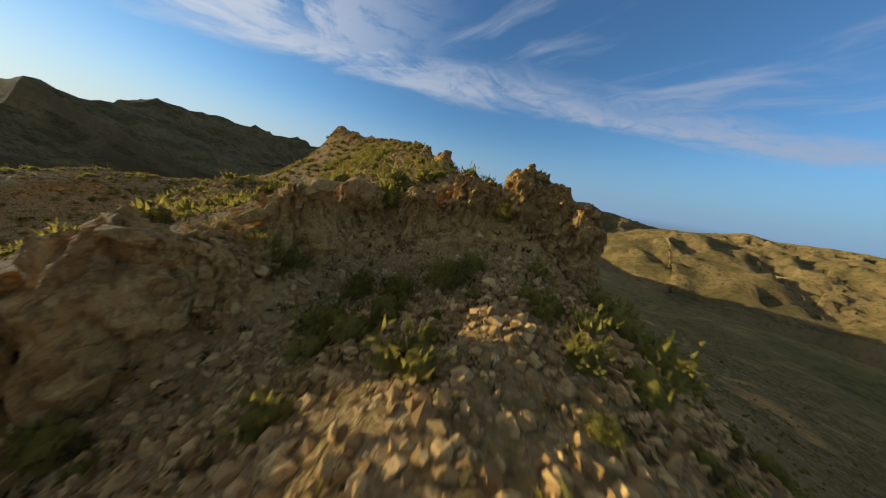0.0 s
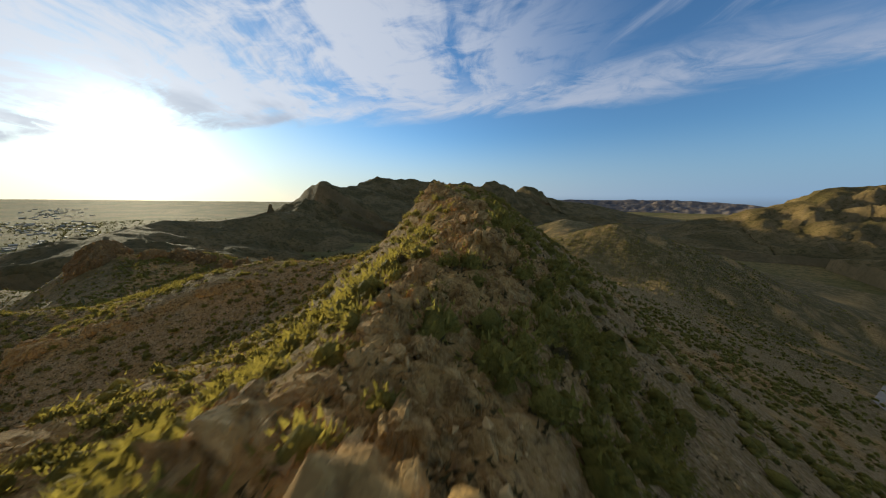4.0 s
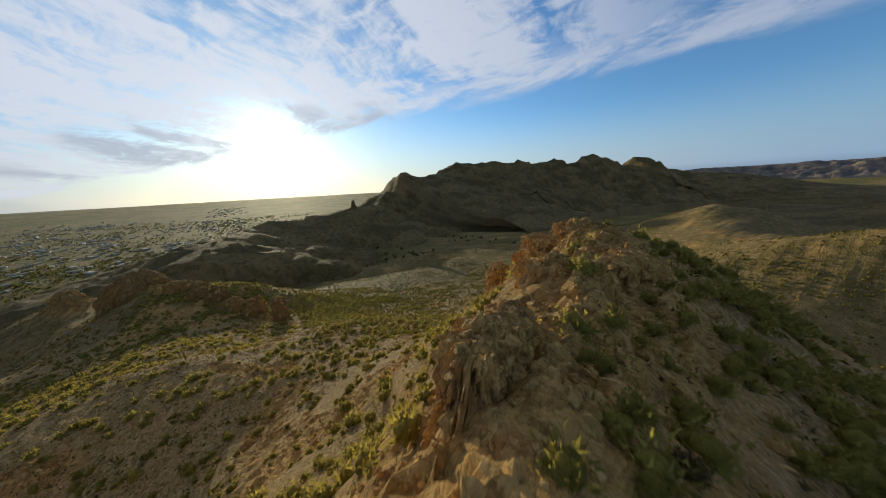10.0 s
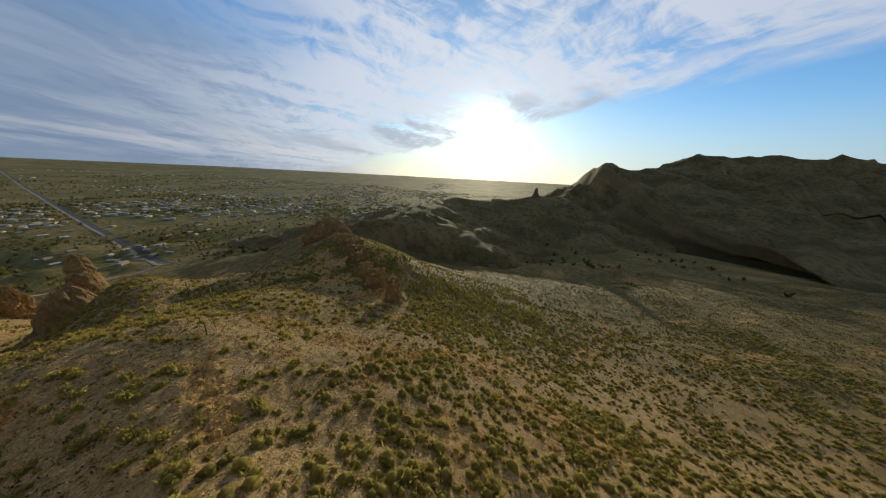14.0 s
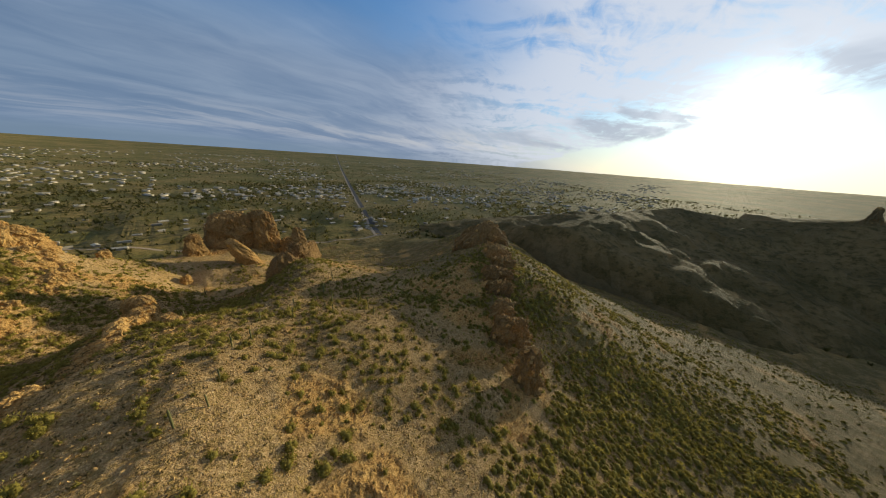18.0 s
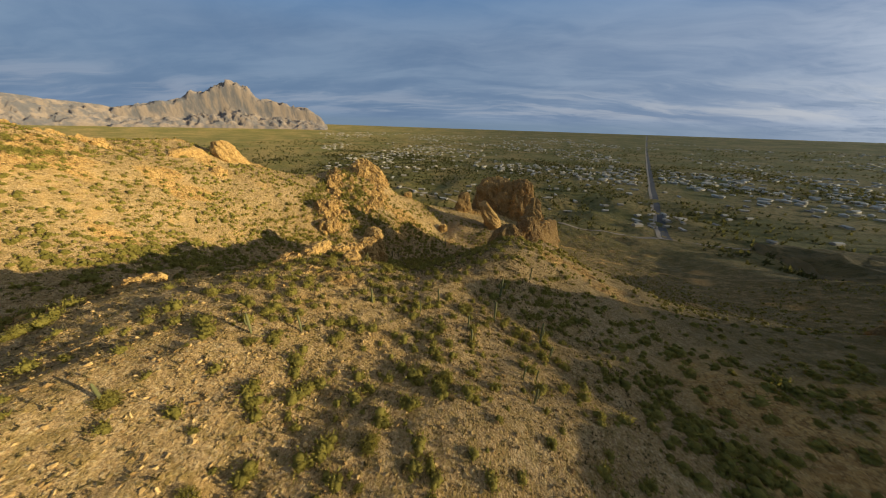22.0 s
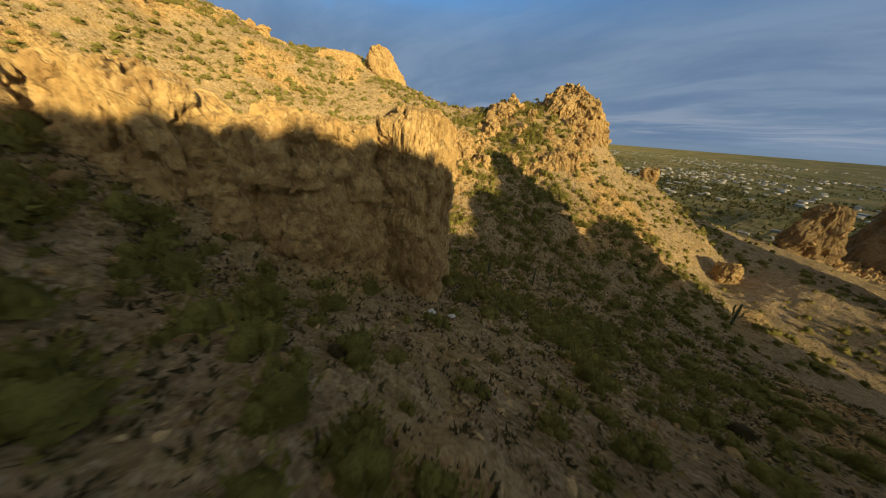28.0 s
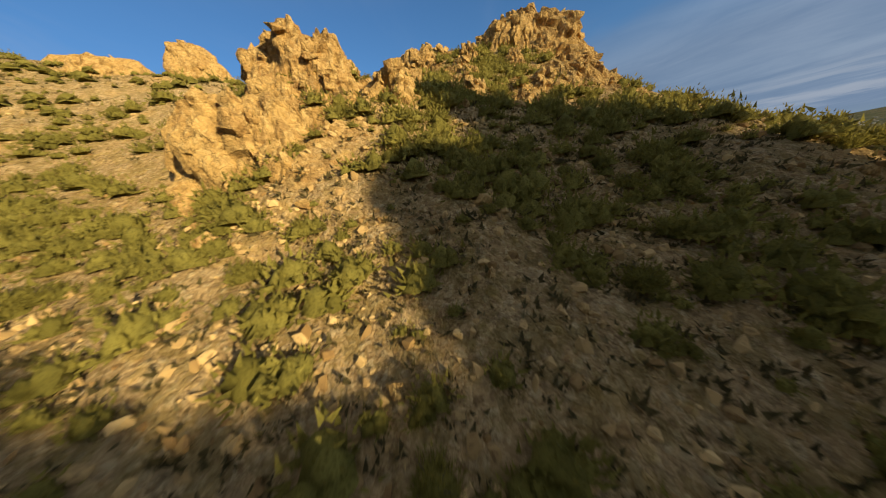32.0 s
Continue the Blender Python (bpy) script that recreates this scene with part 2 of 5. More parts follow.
def build_ground(g):
    p = place(g)
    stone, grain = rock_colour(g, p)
    broad = g.noise(p, 0.035, 4.0)
    patch = g.noise(p, 0.35, 4.0, 0.6)
    fine = g.noise(p, 2.6, 7.0, 0.8)
    soil = g.mix(g.ramp(broad, 0.35, 0.65), (0.582, 0.370, 0.150, 1), (0.476, 0.289, 0.108, 1))
    soil = g.mix(g.math("MULTIPLY", g.ramp(patch, 0.50, 0.66), 0.6), soil, (0.698, 0.477, 0.226, 1))
    # pebbles, pale and dark, of two sizes
    bent = warped(g, p, 1.7, 0.6)
    pebbles = g.add("ShaderNodeTexVoronoi", {"Vector": bent, "Scale": 2.9}, feature="F1")
    gravel = g.add("ShaderNodeTexVoronoi", {"Vector": bent, "Scale": 8.5}, feature="F1")
    shade_of = g.add("ShaderNodeSeparateColor", {0: pebbles.outputs["Color"]}).outputs[0]
    grit = g.add("ShaderNodeSeparateColor", {0: gravel.outputs["Color"]}).outputs[0]
    soil = g.mix(0.35, soil, g.mix(grit, (0.211, 0.117, 0.044, 1), (0.738, 0.547, 0.278, 1)))
    soil = g.mix(g.math("MULTIPLY", g.ramp(pebbles.outputs["Distance"], 0.5, 0.3), 0.65), soil, g.mix(shade_of, (0.232, 0.127, 0.044, 1), (0.738, 0.558, 0.288, 1)))
    soil = g.mix(g.math("MULTIPLY", g.ramp(fine, 0.50, 0.40), 0.55), soil, (0.158, 0.089, 0.030, 1))
    # tufts of straw-coloured grass
    tuft = g.add("ShaderNodeTexVoronoi", {"Vector": g.add("ShaderNodeMapping", {"Vector": p, "Location": (3.7, 1.3, 0.0)}).outputs[0], "Scale": 1.15}, feature="F1")
    straw = g.math("MULTIPLY", g.ramp(g.math("ADD", tuft.outputs["Distance"], g.math("MULTIPLY", fine, 0.35)), 0.52, 0.36), g.ramp(patch, 0.60, 0.42))
    soil = g.mix(g.math("MULTIPLY", straw, 0.6), soil, g.mix(fine, (0.235, 0.152, 0.039, 1), (0.588, 0.394, 0.104, 1)))
    # low dry scrub between the stones
    scrub = g.math("MULTIPLY", g.ramp(g.noise(p, 0.9, 5.0, 0.8), 0.47, 0.55), g.ramp(g.noise(p, 0.06, 3.0), 0.26, 0.46))
    soil = g.mix(g.math("MULTIPLY", scrub, 0.5), soil, g.mix(fine, (0.118, 0.079, 0.013, 1), (0.353, 0.238, 0.054, 1)))
    # away from the hill the slopes are overgrown
    grown = g.math("MULTIPLY", g.layer("scrubland"), g.ramp(g.noise(p, 0.16, 6.0, 0.75), 0.38, 0.56, 0.35, 0.9))
    soil = g.mix(grown, soil, g.mix(fine, (0.085, 0.068, 0.017, 1), (0.20, 0.15, 0.042, 1)))
    bare = g.layer("rock")
    tone = g.mix(bare, soil, stone)
    # the plain below: scrub flats with tracts of bare earth
    flats = g.layer("plain")
    tract = g.noise(p, 0.006, 5.0, 0.6)
    dots = g.noise(p, 0.09, 4.0, 0.75)
    desert = g.mix(g.ramp(tract, 0.4, 0.62), (0.165, 0.138, 0.036, 1), (0.29, 0.20, 0.065, 1))
    desert = g.mix(g.math("MULTIPLY", g.ramp(dots, 0.47, 0.6), 0.8), desert, (0.095, 0.088, 0.022, 1))
    tone = g.mix(flats, tone, desert)
    loose = g.math("ADD", g.math("ADD", g.math("MULTIPLY", fine, 0.9), g.math("MULTIPLY", pebbles.outputs["Distance"], -0.8)), g.math("ADD", g.math("MULTIPLY", straw, 0.5), g.math("MULTIPLY", gravel.outputs["Distance"], -0.35)))
    relief = g.add("ShaderNodeMix", {0: bare, 2: loose, 3: grain}).outputs[0]
    return surface(g, tone, 0.95, relief, 0.34, 0.15)


def build_far(g):
    p = place(g)
    broad = g.noise(p, 0.012, 5.0, 0.6)
    fine = g.noise(p, 0.11, 6.0, 0.75)
    tone = g.mix(g.ramp(broad, 0.38, 0.62), (0.135, 0.10, 0.036, 1), (0.25, 0.17, 0.067, 1))
    tone = g.mix(g.math("MULTIPLY", g.ramp(fine, 0.46, 0.62), 0.75), tone, (0.07, 0.06, 0.016, 1))
    steep = g.add("ShaderNodeSeparateXYZ", {0: g.add("ShaderNodeNewGeometry").outputs["True Normal"]}).outputs[2]
    tone = g.mix(g.math("MULTIPLY", g.ramp(steep, 0.72, 0.45), 0.45), tone, (0.33, 0.225, 0.105, 1))
    return surface(g, tone, 0.95, fine, 4.0, 0.1)


def build_cliff(g):
    p = place(g)
    bands = g.noise(g.add("ShaderNodeMapping", {"Vector": p, "Scale": (1.0, 1.0, 0.25)}).outputs[0], 0.012, 6.0, 0.65)
    tone = g.mix(g.ramp(bands, 0.4, 0.6), (0.16, 0.145, 0.14, 1), (0.31, 0.235, 0.175, 1))
    return surface(g, tone, 0.95, bands, 20.0, 0.1)


def build_leaf(low, high):
    def build(g):
        p = place(g)
        spread = g.add("ShaderNodeNewGeometry").outputs["Random Per Island"]
        clump = g.noise(p, 0.6, 3.0)
        leafy = g.noise(p, 9.0, 4.0, 0.8)
        tone = g.mix(g.math("ADD", g.math("MULTIPLY", spread, 0.5), g.math("MULTIPLY", g.ramp(clump, 0.3, 0.7), 0.5)), low, high)
        tone = g.mix(g.math("MULTIPLY", g.ramp(leafy, 0.52, 0.40), 0.5), tone, (low[0] * 0.6, low[1] * 0.6, low[2] * 0.6, 1))
        skin = surface(g, tone, 0.8, leafy, 0.10, gloss=0.15)
        through_leaf = g.add("ShaderNodeBsdfTranslucent", {0: tone}).outputs[0]
        return g.add("ShaderNodeMixShader", {0: 0.42, 1: skin, 2: through_leaf}).outputs[0]
    return build


def build_plain(low, high, scale, rough=0.85, depth=0.02):
    def build(g):
        p = place(g)
        mottle = g.noise(p, scale, 6.0, 0.65)
        each = g.add("ShaderNodeObjectInfo").outputs["Random"]
        tone = g.mix(g.math("ADD", g.math("MULTIPLY", mottle, 0.6), g.math("MULTIPLY", each, 0.4)), low, high)
        return surface(g, tone, rough, mottle, depth)
    return build


def build_stone(g):
    """Loose stones, each of its own tint."""
    p = place(g)
    spread = g.add("ShaderNodeNewGeometry").outputs["Random Per Island"]
    grain = g.noise(p, 3.0, 5.0, 0.65)
    tone = g.mix(spread, (0.29, 0.16, 0.048, 1), (0.70, 0.47, 0.185, 1))
    tone = g.mix(g.math("MULTIPLY", g.ramp(grain, 0.5, 0.35), 0.6), tone, (0.19, 0.10, 0.04, 1))
    return surface(g, tone, 0.93, grain, 0.05)


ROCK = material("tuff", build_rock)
# darker, browner tuff: the dimness of shaded crags is put into its colour
SHADED_BROWN = material("shaded_brown_tuff", lambda g: build_rock(g, 0.58))
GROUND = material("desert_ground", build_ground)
FAR = material("far_slope", build_far)
CLIFF = material("far_cliff", build_cliff)
STONE = material("loose_stone", build_stone)
LEAF = material("olive_leaf", build_leaf((0.21, 0.172, 0.032, 1), (0.46, 0.375, 0.080, 1)))
BRITTLE = material("grey_scrub", build_leaf((0.085, 0.065, 0.024, 1), (0.23, 0.17, 0.06, 1)))
STRAW = material("dry_grass", build_leaf((0.26, 0.20, 0.085, 1), (0.46, 0.37, 0.18, 1)))
DARKLEAF = material("dark_leaf", build_leaf((0.07, 0.066, 0.018, 1), (0.16, 0.14, 0.04, 1)))
TWIG = material("twig", build_plain((0.09, 0.065, 0.04, 1), (0.2, 0.15, 0.1, 1), 6.0))
CACTUS = material("cactus_skin", build_plain((0.10, 0.10, 0.035, 1), (0.22, 0.20, 0.075, 1), 3.0, 0.6))
PALE = material("pale_wall", build_plain((0.24, 0.19, 0.13, 1), (0.46, 0.40, 0.30, 1), 0.3, 0.8))
ROOFS = material("house_roof", build_plain((0.18, 0.13, 0.08, 1), (0.74, 0.66, 0.50, 1), 0.2, 0.7))
GLASS = material("dark_pane", build_plain((0.02, 0.025, 0.03, 1), (0.06, 0.07, 0.08, 1), 1.0, 0.2))
ASPHALT = material("asphalt", build_plain((0.07, 0.062, 0.055, 1), (0.12, 0.105, 0.09, 1), 0.08, 0.9))
DIRT = material("dirt_track", build_plain((0.30, 0.225, 0.15, 1), (0.42, 0.32, 0.22, 1), 0.15, 0.95))

# ---- the lie of the land: crest, rim and gully lines, in metres ----
LINES = {
    "main_crest": [(20, -36, 1.4), (22, -22, 3.0), (22.3, -14, 3.1), (22.3, -8.5, 2.9), (22.5, -2.5, 8.0), (21, 4, 9.4), (17, 14.3, 11.6), (13, 24, 13.5),
                   (8.5, 34.5, 14.8), (0, 50, 16.6), (-13.6, 68.5, 19.2), (-21, 74, 20.6), (-30, 82, 23), (-38.4, 88.4, 24.8), (-46, 100, 24),
                   (-51, 112, 24), (-53, 120, 24.5), (-54, 126, 26), (-58, 134, 26.6), (-66, 140, 26.8)],
    "east_shoulder": [(26.5, 6, 4.6), (22.5, 15, 6.8), (19, 24.5, 8.4), (14.5, 35.5, 9.6), (7, 51, 11)],
    "east_flank": [(33, 9, -1.5), (29.5, 18, 0.8), (26, 28, 2), (21, 40, 3.2), (13, 56, 4.5)],
    "crest_west": [(13, 3, 5.6), (8.5, 12, 7.4), (4, 22, 8.4), (-2, 32, 9), (-10.5, 46, 10.2), (-23, 65, 12.5)],
    "below_crest": [(0, 12, 2.6), (-6, 22, 2.6), (-13, 34, 2.4), (-21, 48, 3.2)],
    "face_top": [(18, -3.6, 7), (15.5, -4.0, 6.3), (12.6, -6.5, 5.6), (12, -9.7, 4.4), (11, -12.5, 2.8), (8, -15, 0.8), (3, -17, -1.0)],
    "face_foot": [(31, -8, 2.0), (27, -6.6, 3.6), (20.8, -7.5, 2.2), (17.4, -7.2, 1.7), (15.6, -9, 1.2), (15, -12.5, 0.4), (12, -16.5, -1.5), (6, -20, -4)],
    "crest_marks": [(-40, 89, 24.8), (-41.5, 95, 24.6), (-44.5, 106, 24.4), (-33, 84.5, 23), (-35.7, 98, 20.2), (-32.8, 99.2, 17.6), (-36.5, 89.6, 22), (-38.5, 96, 22), (-33, 91, 19.6), (-37.6, 83.4, 21), (-52.4, 114, 24.6), (-45.5, 108.3, 24.4),
                    (-44.1, 119.2, 20.8), (-65.9, 110.6, 12.5), (-64.6, 108.1, 7.6), (-58.5, 111, 17.5), (-57, 122, 26.2), (-52, 126.5, 24.6), (-46, 84, 12), (-52, 97, 12)],
    "north_end": [(-74, 148, 20), (-85, 165, 4), (-100, 190, -18), (-130, 235, -42), (-160, 290, -55)],
    "south_crest": [(18, -45, 0.8), (16, -53, 0.3), (11, -64, -4.5), (0, -75, -12), (-17, -84, -18), (-30, -92, -22), (-45, -102, -20)],
    "south_back": [(60, -60, -30), (40, -110, -38), (0, -140, -45), (-40, -160, -50)],
    "east_mid": [(52, -20, -13), (48, 20, -10), (36, 50, -5), (14, 90, -5), (-20, 102, 7), (-6, 123, -8), (-11, 135, -3), (-31, 131, 11.5), (-23, 137, 3), (-42, 155, 12)],
    "east_foot": [(95, -30, -48), (85, 40, -44), (66, 105, -40), (43, 167, -36), (12, 153, -23), (15, 230, -40), (-20, 290, -42)],
    "east_floor": [(190, -150, -85), (170, 0, -72), (160, 120, -68), (150, 250, -72), (120, 330, -74), (230, 420, -100), (330, 200, -95), (340, -50, -105)],
    "north_hill": [(-150, 335, -48), (-89, 338, -21), (-46, 356, -7), (-36, 368, -1), (0, 385, -10), (50, 405, -30), (100, 430, -55)],
    "north_peak": [(-330, 590, -78), (-250, 625, -42), (-186, 647, -13), (-130, 660, -22), (-60, 640, -45), (30, 620, -70)],
    "west_slope": [(-30, 30, 0), (-23, 20, 3), (-49, 35, -12), (-45, 60, 0), (-75, 78, -13), (-62, 95, 8), (-92, 98, -6.4), (-79, 111, 4.7),
                   (-73, 128, 13), (-103, 123, -5), (-95, 140, -6), (-120, 140, -16)],
    "spur_crest": [(-111, 122, -8), (-112, 100, -9), (-113, 84, -9), (-133, 70, -8.5), (-127, 47, -12), (-142, 38, -17), (-150, 22, -22.5),
                   (-162, 16, -24), (-170, -2, -24.3), (-174, -13, -23.6), (-176, -25, -25.2), (-178, -37, -36.5), (-178, -46, -44), (-181, -58, -42), (-190, -68, -42), (-202, -82, -54), (-214, -98, -66)],
    "spur_west": [(-133, 124, -13.6), (-141, 124, -16.7), (-144, 94, -17), (-144, 86, -17), (-157, 80, -23), (-165, 66, -18.6), (-173, 51, -21),
                  (-183, 24, -28.8), (-189, -2, -29.5), (-152, 47, -18), (-167, 15, -26)],
    "rim": [(-106, 72, -11), (-110, 60, -11.4), (-112, 48, -12.2), (-115, 36, -17), (-114, 22, -20.5), (-114.5, 8, -24), (-115, 0, -26.5), (-114.5, -8, -31), (-113, -18, -37)],
    "gully": [(-76, 72, -15), (-86, 48, -23), (-76, 27, -26.5), (-66, 5, -33), (-67, -15, -39), (-78, -36, -46), (-96, -46, -52.5), (-111, -57, -56),
              (-123, -58, -57), (-140, -75, -61), (-163, -94, -65), (-195, -100, -72), (-235, -95, -84)],
    "under_rim": [(-98, 55, -21), (-100, 32, -27), (-92, 10, -33), (-97, -10, -39), (-104, -26, -45), (-115, -33, -48.5), (-126, -32, -47)],
    "hollow": [(-125, -9.5, -36.4), (-124.4, -13.5, -38.8), (-124, -18.4, -41.4), (-124.6, -24, -45), (-124, -4, -33), (-128, 14, -22.6), (-131.5, 6, -25.8), (-150, 6, -28), (-144, -6, -34), (-137, -16, -40), (-131, -25, -45), (-124, -40, -52.5), (-119, -39, -51), (-150, -35, -46), (-160, -60, -54)],
    "east_bank": [(-30, 9, -8.6), (-37, 0.7, -14), (-42, -4, -19), (-50, -18, -27.5), (-52, -34, -32), (-47, -28, -27.7), (-48, -54, -24), (10, -42, -2)],
    "crag_foot": [(-76, -51, -43), (-75, -56, -35), (-81, -54, -38.5), (-64, -81, -27), (-63, -88, -20), (-88, -75, -38), (-97, -60, -48.5), (-100, -53, -50.5),
                  (-106, -72, -46.5), (-112, -69, -51.8), (-106, -85, -44.5), (-120, -92, -55), (-90, -82, -36), (-87, -100, -31), (-102, -101, -42)],
    "crag": [(-58, -105, -17), (-66, -112, -13.5), (-73, -120, -15), (-79, -130, -32), (-88, -127, -39), (-96, -129, -38), (-101, -121, -42), (-129, -129, -60)],
    "south_fall": [(-84, -137, -40.5), (-101, -170, -56), (-60, -200, -70), (-100, -230, -88), (-143, -128, -59), (-128, -115, -64), (-172, -124, -62), (-60, -300, -112)],
    "twin_rocks": [(-188, -110, -70), (-205, -122, -76), (-165, -150, -66), (-145, -178, -62), (-160, -192, -64), (-190, -196, -70), (-165, -225, -80), (-230, -120, -88), (-225, -190, -92),
                   (-240, -150, -92), (-250, -240, -112), (-150, -270, -106)],
    "west_ridge": [(-194, 51, -26), (-205, 84, -33), (-222, 72, -29), (-243, 62, -20), (-251, 74, -24), (-259, 46, -22.5), (-268, 31, -20), (-280, 15, -18), (-292, 0, -28), (-318, -14, -46),
                   (-350, -35, -54), (-390, -55, -56), (-420, -82, -50), (-450, -112, -66), (-490, -160, -108)],
    "west_hollow": [(-213, -13, -37), (-235, -40, -50), (-262, -20, -50), (-312, -45, -62), (-330, -110, -88), (-353, -203, -112), (-270, -80, -78)],
    "west_floor": [(-227, 99, -38.5), (-208, 146, -50), (-178, 164, -46), (-206, 246, -59), (-272, 222, -70), (-279, 197, -70), (-330, 82, -58), (-346, 120, -70),
                   (-269, 308, -73), (-284, 425, -72), (-420, 160, -92), (-430, 20, -95), (-400, 330, -85), (-520, -60, -115)],
}


def dense(line, step):
    """Points along a line, about a step apart."""
    out = []
    for a, b in zip(line, line[1:]):
        a, b = np.array(a, float), np.array(b, float)
        n = max(1, int(np.hypot(*(b - a)[:2]) / step))
        out += [a + (b - a) * k / n for k in range(n)]
    return out + [np.array(line[-1], float)]


SCATTERED = ("crest_marks", "east_mid", "west_slope", "spur_west", "crag_foot", "south_fall", "twin_rocks", "west_hollow", "west_floor", "east_floor", "hollow", "east_bank", "east_foot")
knots = []
for key, line in LINES.items():
    knots += [np.array(p, float) for p in line] if key in SCATTERED else dense(line, 9 if key not in ("north_peak", "west_ridge", "north_hill") else 25)
PLAIN = -124.0
MIDDLE = (-130.0, 60.0)
for k in range(28):
    a = k / 28 * math.tau
    for r in (620, 900):
        x, y = MIDDLE[0] + r * math.cos(a), MIDDLE[1] + r * math.sin(a)
        if y < 420 or abs(x + 130) > 420:
            knots.append(np.array((x, y, PLAIN + (25 if y > 200 else 0))))
        elif r == 900:
            knots.append(np.array((x, y, -95)))
knots = np.array(knots)
gap = np.sqrt(((knots[:, None, :2] - knots[None, :, :2]) ** 2).sum(2) + 9.0)
n = len(knots)
system = np.zeros((n + 1, n + 1))
system[:n, :n] = -gap + np.eye(n) * 0.8
system[n, :n] = system[:n, n] = 1
weights = np.linalg.solve(system, np.append(knots[:, 2], 0))


def hash2(i, j, seed):
    h = (i.astype(np.int64) * 374761393 + j.astype(np.int64) * 668265263 + seed * 974634777) & 0x7FFFFFFF
    h = ((h ^ (h >> 13)) * 1274126177) & 0x7FFFFFFF
    return ((h ^ (h >> 16)) & 0xFFFF) / 65535.0


def value_noise(x, y, size, seed):
    """Smooth noise, -1 to 1, with lumps of the size given."""
    u, v = x / size, y / size
    i, j = np.floor(u), np.floor(v)
    fu, fv = u - i, v - j
    fu, fv = fu * fu * fu * (fu * (fu * 6 - 15) + 10), fv * fv * fv * (fv * (fv * 6 - 15) + 10)
    a, b = hash2(i, j, seed), hash2(i + 1, j, seed)
    c, d = hash2(i, j + 1, seed), hash2(i + 1, j + 1, seed)
    return ((a + (b - a) * fu) * (1 - fv) + (c + (d - c) * fu) * fv) * 2 - 1


def blocks(x, y, size, seed):
    """Jointed rock: every cell a block of its own height (-1 to 1), and the nearness to its joints."""
    x, y = x / size, y / size
    i0, j0 = np.floor(x), np.floor(y)
    best, second, tall = np.full(x.shape, 9.0), np.full(x.shape, 9.0), np.zeros(x.shape)
    for di in (-1, 0, 1):
        for dj in (-1, 0, 1):
            i, j = i0 + di, j0 + dj
            d = np.hypot(i + 0.15 + 0.7 * hash2(i, j, seed) - x, j + 0.15 + 0.7 * hash2(i, j, seed + 1) - y)
            near = d < best
            second = np.where(near, best, np.minimum(second, d))
            tall = np.where(near, hash2(i, j, seed + 2) * 2 - 1, tall)
            best = np.where(near, d, best)
    return tall, np.clip((second - best) * 3, 0, 1)


def along(x, y, line, reach):
    """1 on a line, falling to 0 at the reach."""
    best = np.full(x.shape, 1e9)
    for a, b in zip(line, line[1:]):
        dx, dy = b[0] - a[0], b[1] - a[1]
        s = np.clip(((x - a[0]) * dx + (y - a[1]) * dy) / (dx * dx + dy * dy), 0, 1)
        best = np.minimum(best, np.hypot(x - a[0] - s * dx, y - a[1] - s * dy))
    s = np.clip(1 - best / reach, 0, 1)
    return s * s * (3 - 2 * s)


def base_height(x, y):
    out = np.empty(x.shape)
    for k in range(0, len(x), 20000):
        s = slice(k, k + 20000)
        out[s] = weights[n] - np.sqrt((x[s, None] - knots[None, :, 0]) ** 2 + (y[s, None] - knots[None, :, 1]) ** 2 + 9.0) @ weights[:n]
    return out


# bare jointed rock: a line, its reach and how far the blocks stand up
CRAGS = [
    ([(8, -15), (11.5, -12), (12.5, -8), (15, -5), (18, -4), (23, -3), (29, -3), (33, 2)], 4.5, 1.0),
    ([(19, 9), (13, 24), (8.5, 34.5)], 5, 0.5),
    ([(8.5, 34.5), (0, 50), (-13, 67), (-21, 74)], 8, 1.0),
    ([(-21, 74), (-38, 88), (-47, 101), (-51, 112)], 11, 1.2),
    ([(-50, 112), (-51, 122), (-54, 128), (-66, 140), (-74, 146)], 12, 1.3),
    ([(-66, 124), (-74, 131), (-76, 140)], 8, 1.3),
    ([(-110, 60), (-112, 48), (-115, 36), (-114, 22), (-115, 8), (-117, -2)], 5, 0.9),
    ([(-58, -105), (-66, -112), (-73, -120), (-79, -128)], 13, 2.2),
    ([(-75, -56), (-81, -55), (-70, -72), (-63, -88)], 8, 2.2),
    ([(-88, -76), (-87, -99), (-95, -90)], 7, 1.6),
    ([(16, -53), (11, -64), (0, -75), (-17, -84)], 8, 1.2),
    ([(-24, 18), (-30, 28), (-16, 2)], 8, 0.9),
    ([(-145, -178), (-165, -195), (-190, -200)], 18, 3.0),
    ([(-236, 58), (-259, 46), (-282, 14)], 13, 2.0),
    ([(-400, -62), (-420, -82), (-440, -102)], 28, 5.0),
    ([(-190, 75), (-205, 84), (-212, 90)], 7, 1.6),
    ([(-112, 96), (-118, 88), (-124, 80)], 5, 0.9),
    ([(-146, 118), (-140, 110)], 7, 1.5),
    ([(-4, 22), (-20, 16), (-24, 9)], 9, 0.7),
    ([(-24, -42), (-8, -48), (0, -55)], 7, 0.8),
]


def rockiness(x, y):
    best, lift = np.zeros(x.shape), np.zeros(x.shape)
    for line, reach, rise in CRAGS:
        m = along(x, y, line, reach)
        best = np.maximum(best, m)
        lift = np.maximum(lift, m * rise)
    # rock breaks through here and there on every slope
    patch = np.clip((value_noise(x, y, 19, 51) + 0.5 * value_noise(x, y, 7, 52) - 0.42) * 2.2, 0, 1)
    return np.maximum(best, patch * 0.8), np.maximum(lift, patch * 0.7)


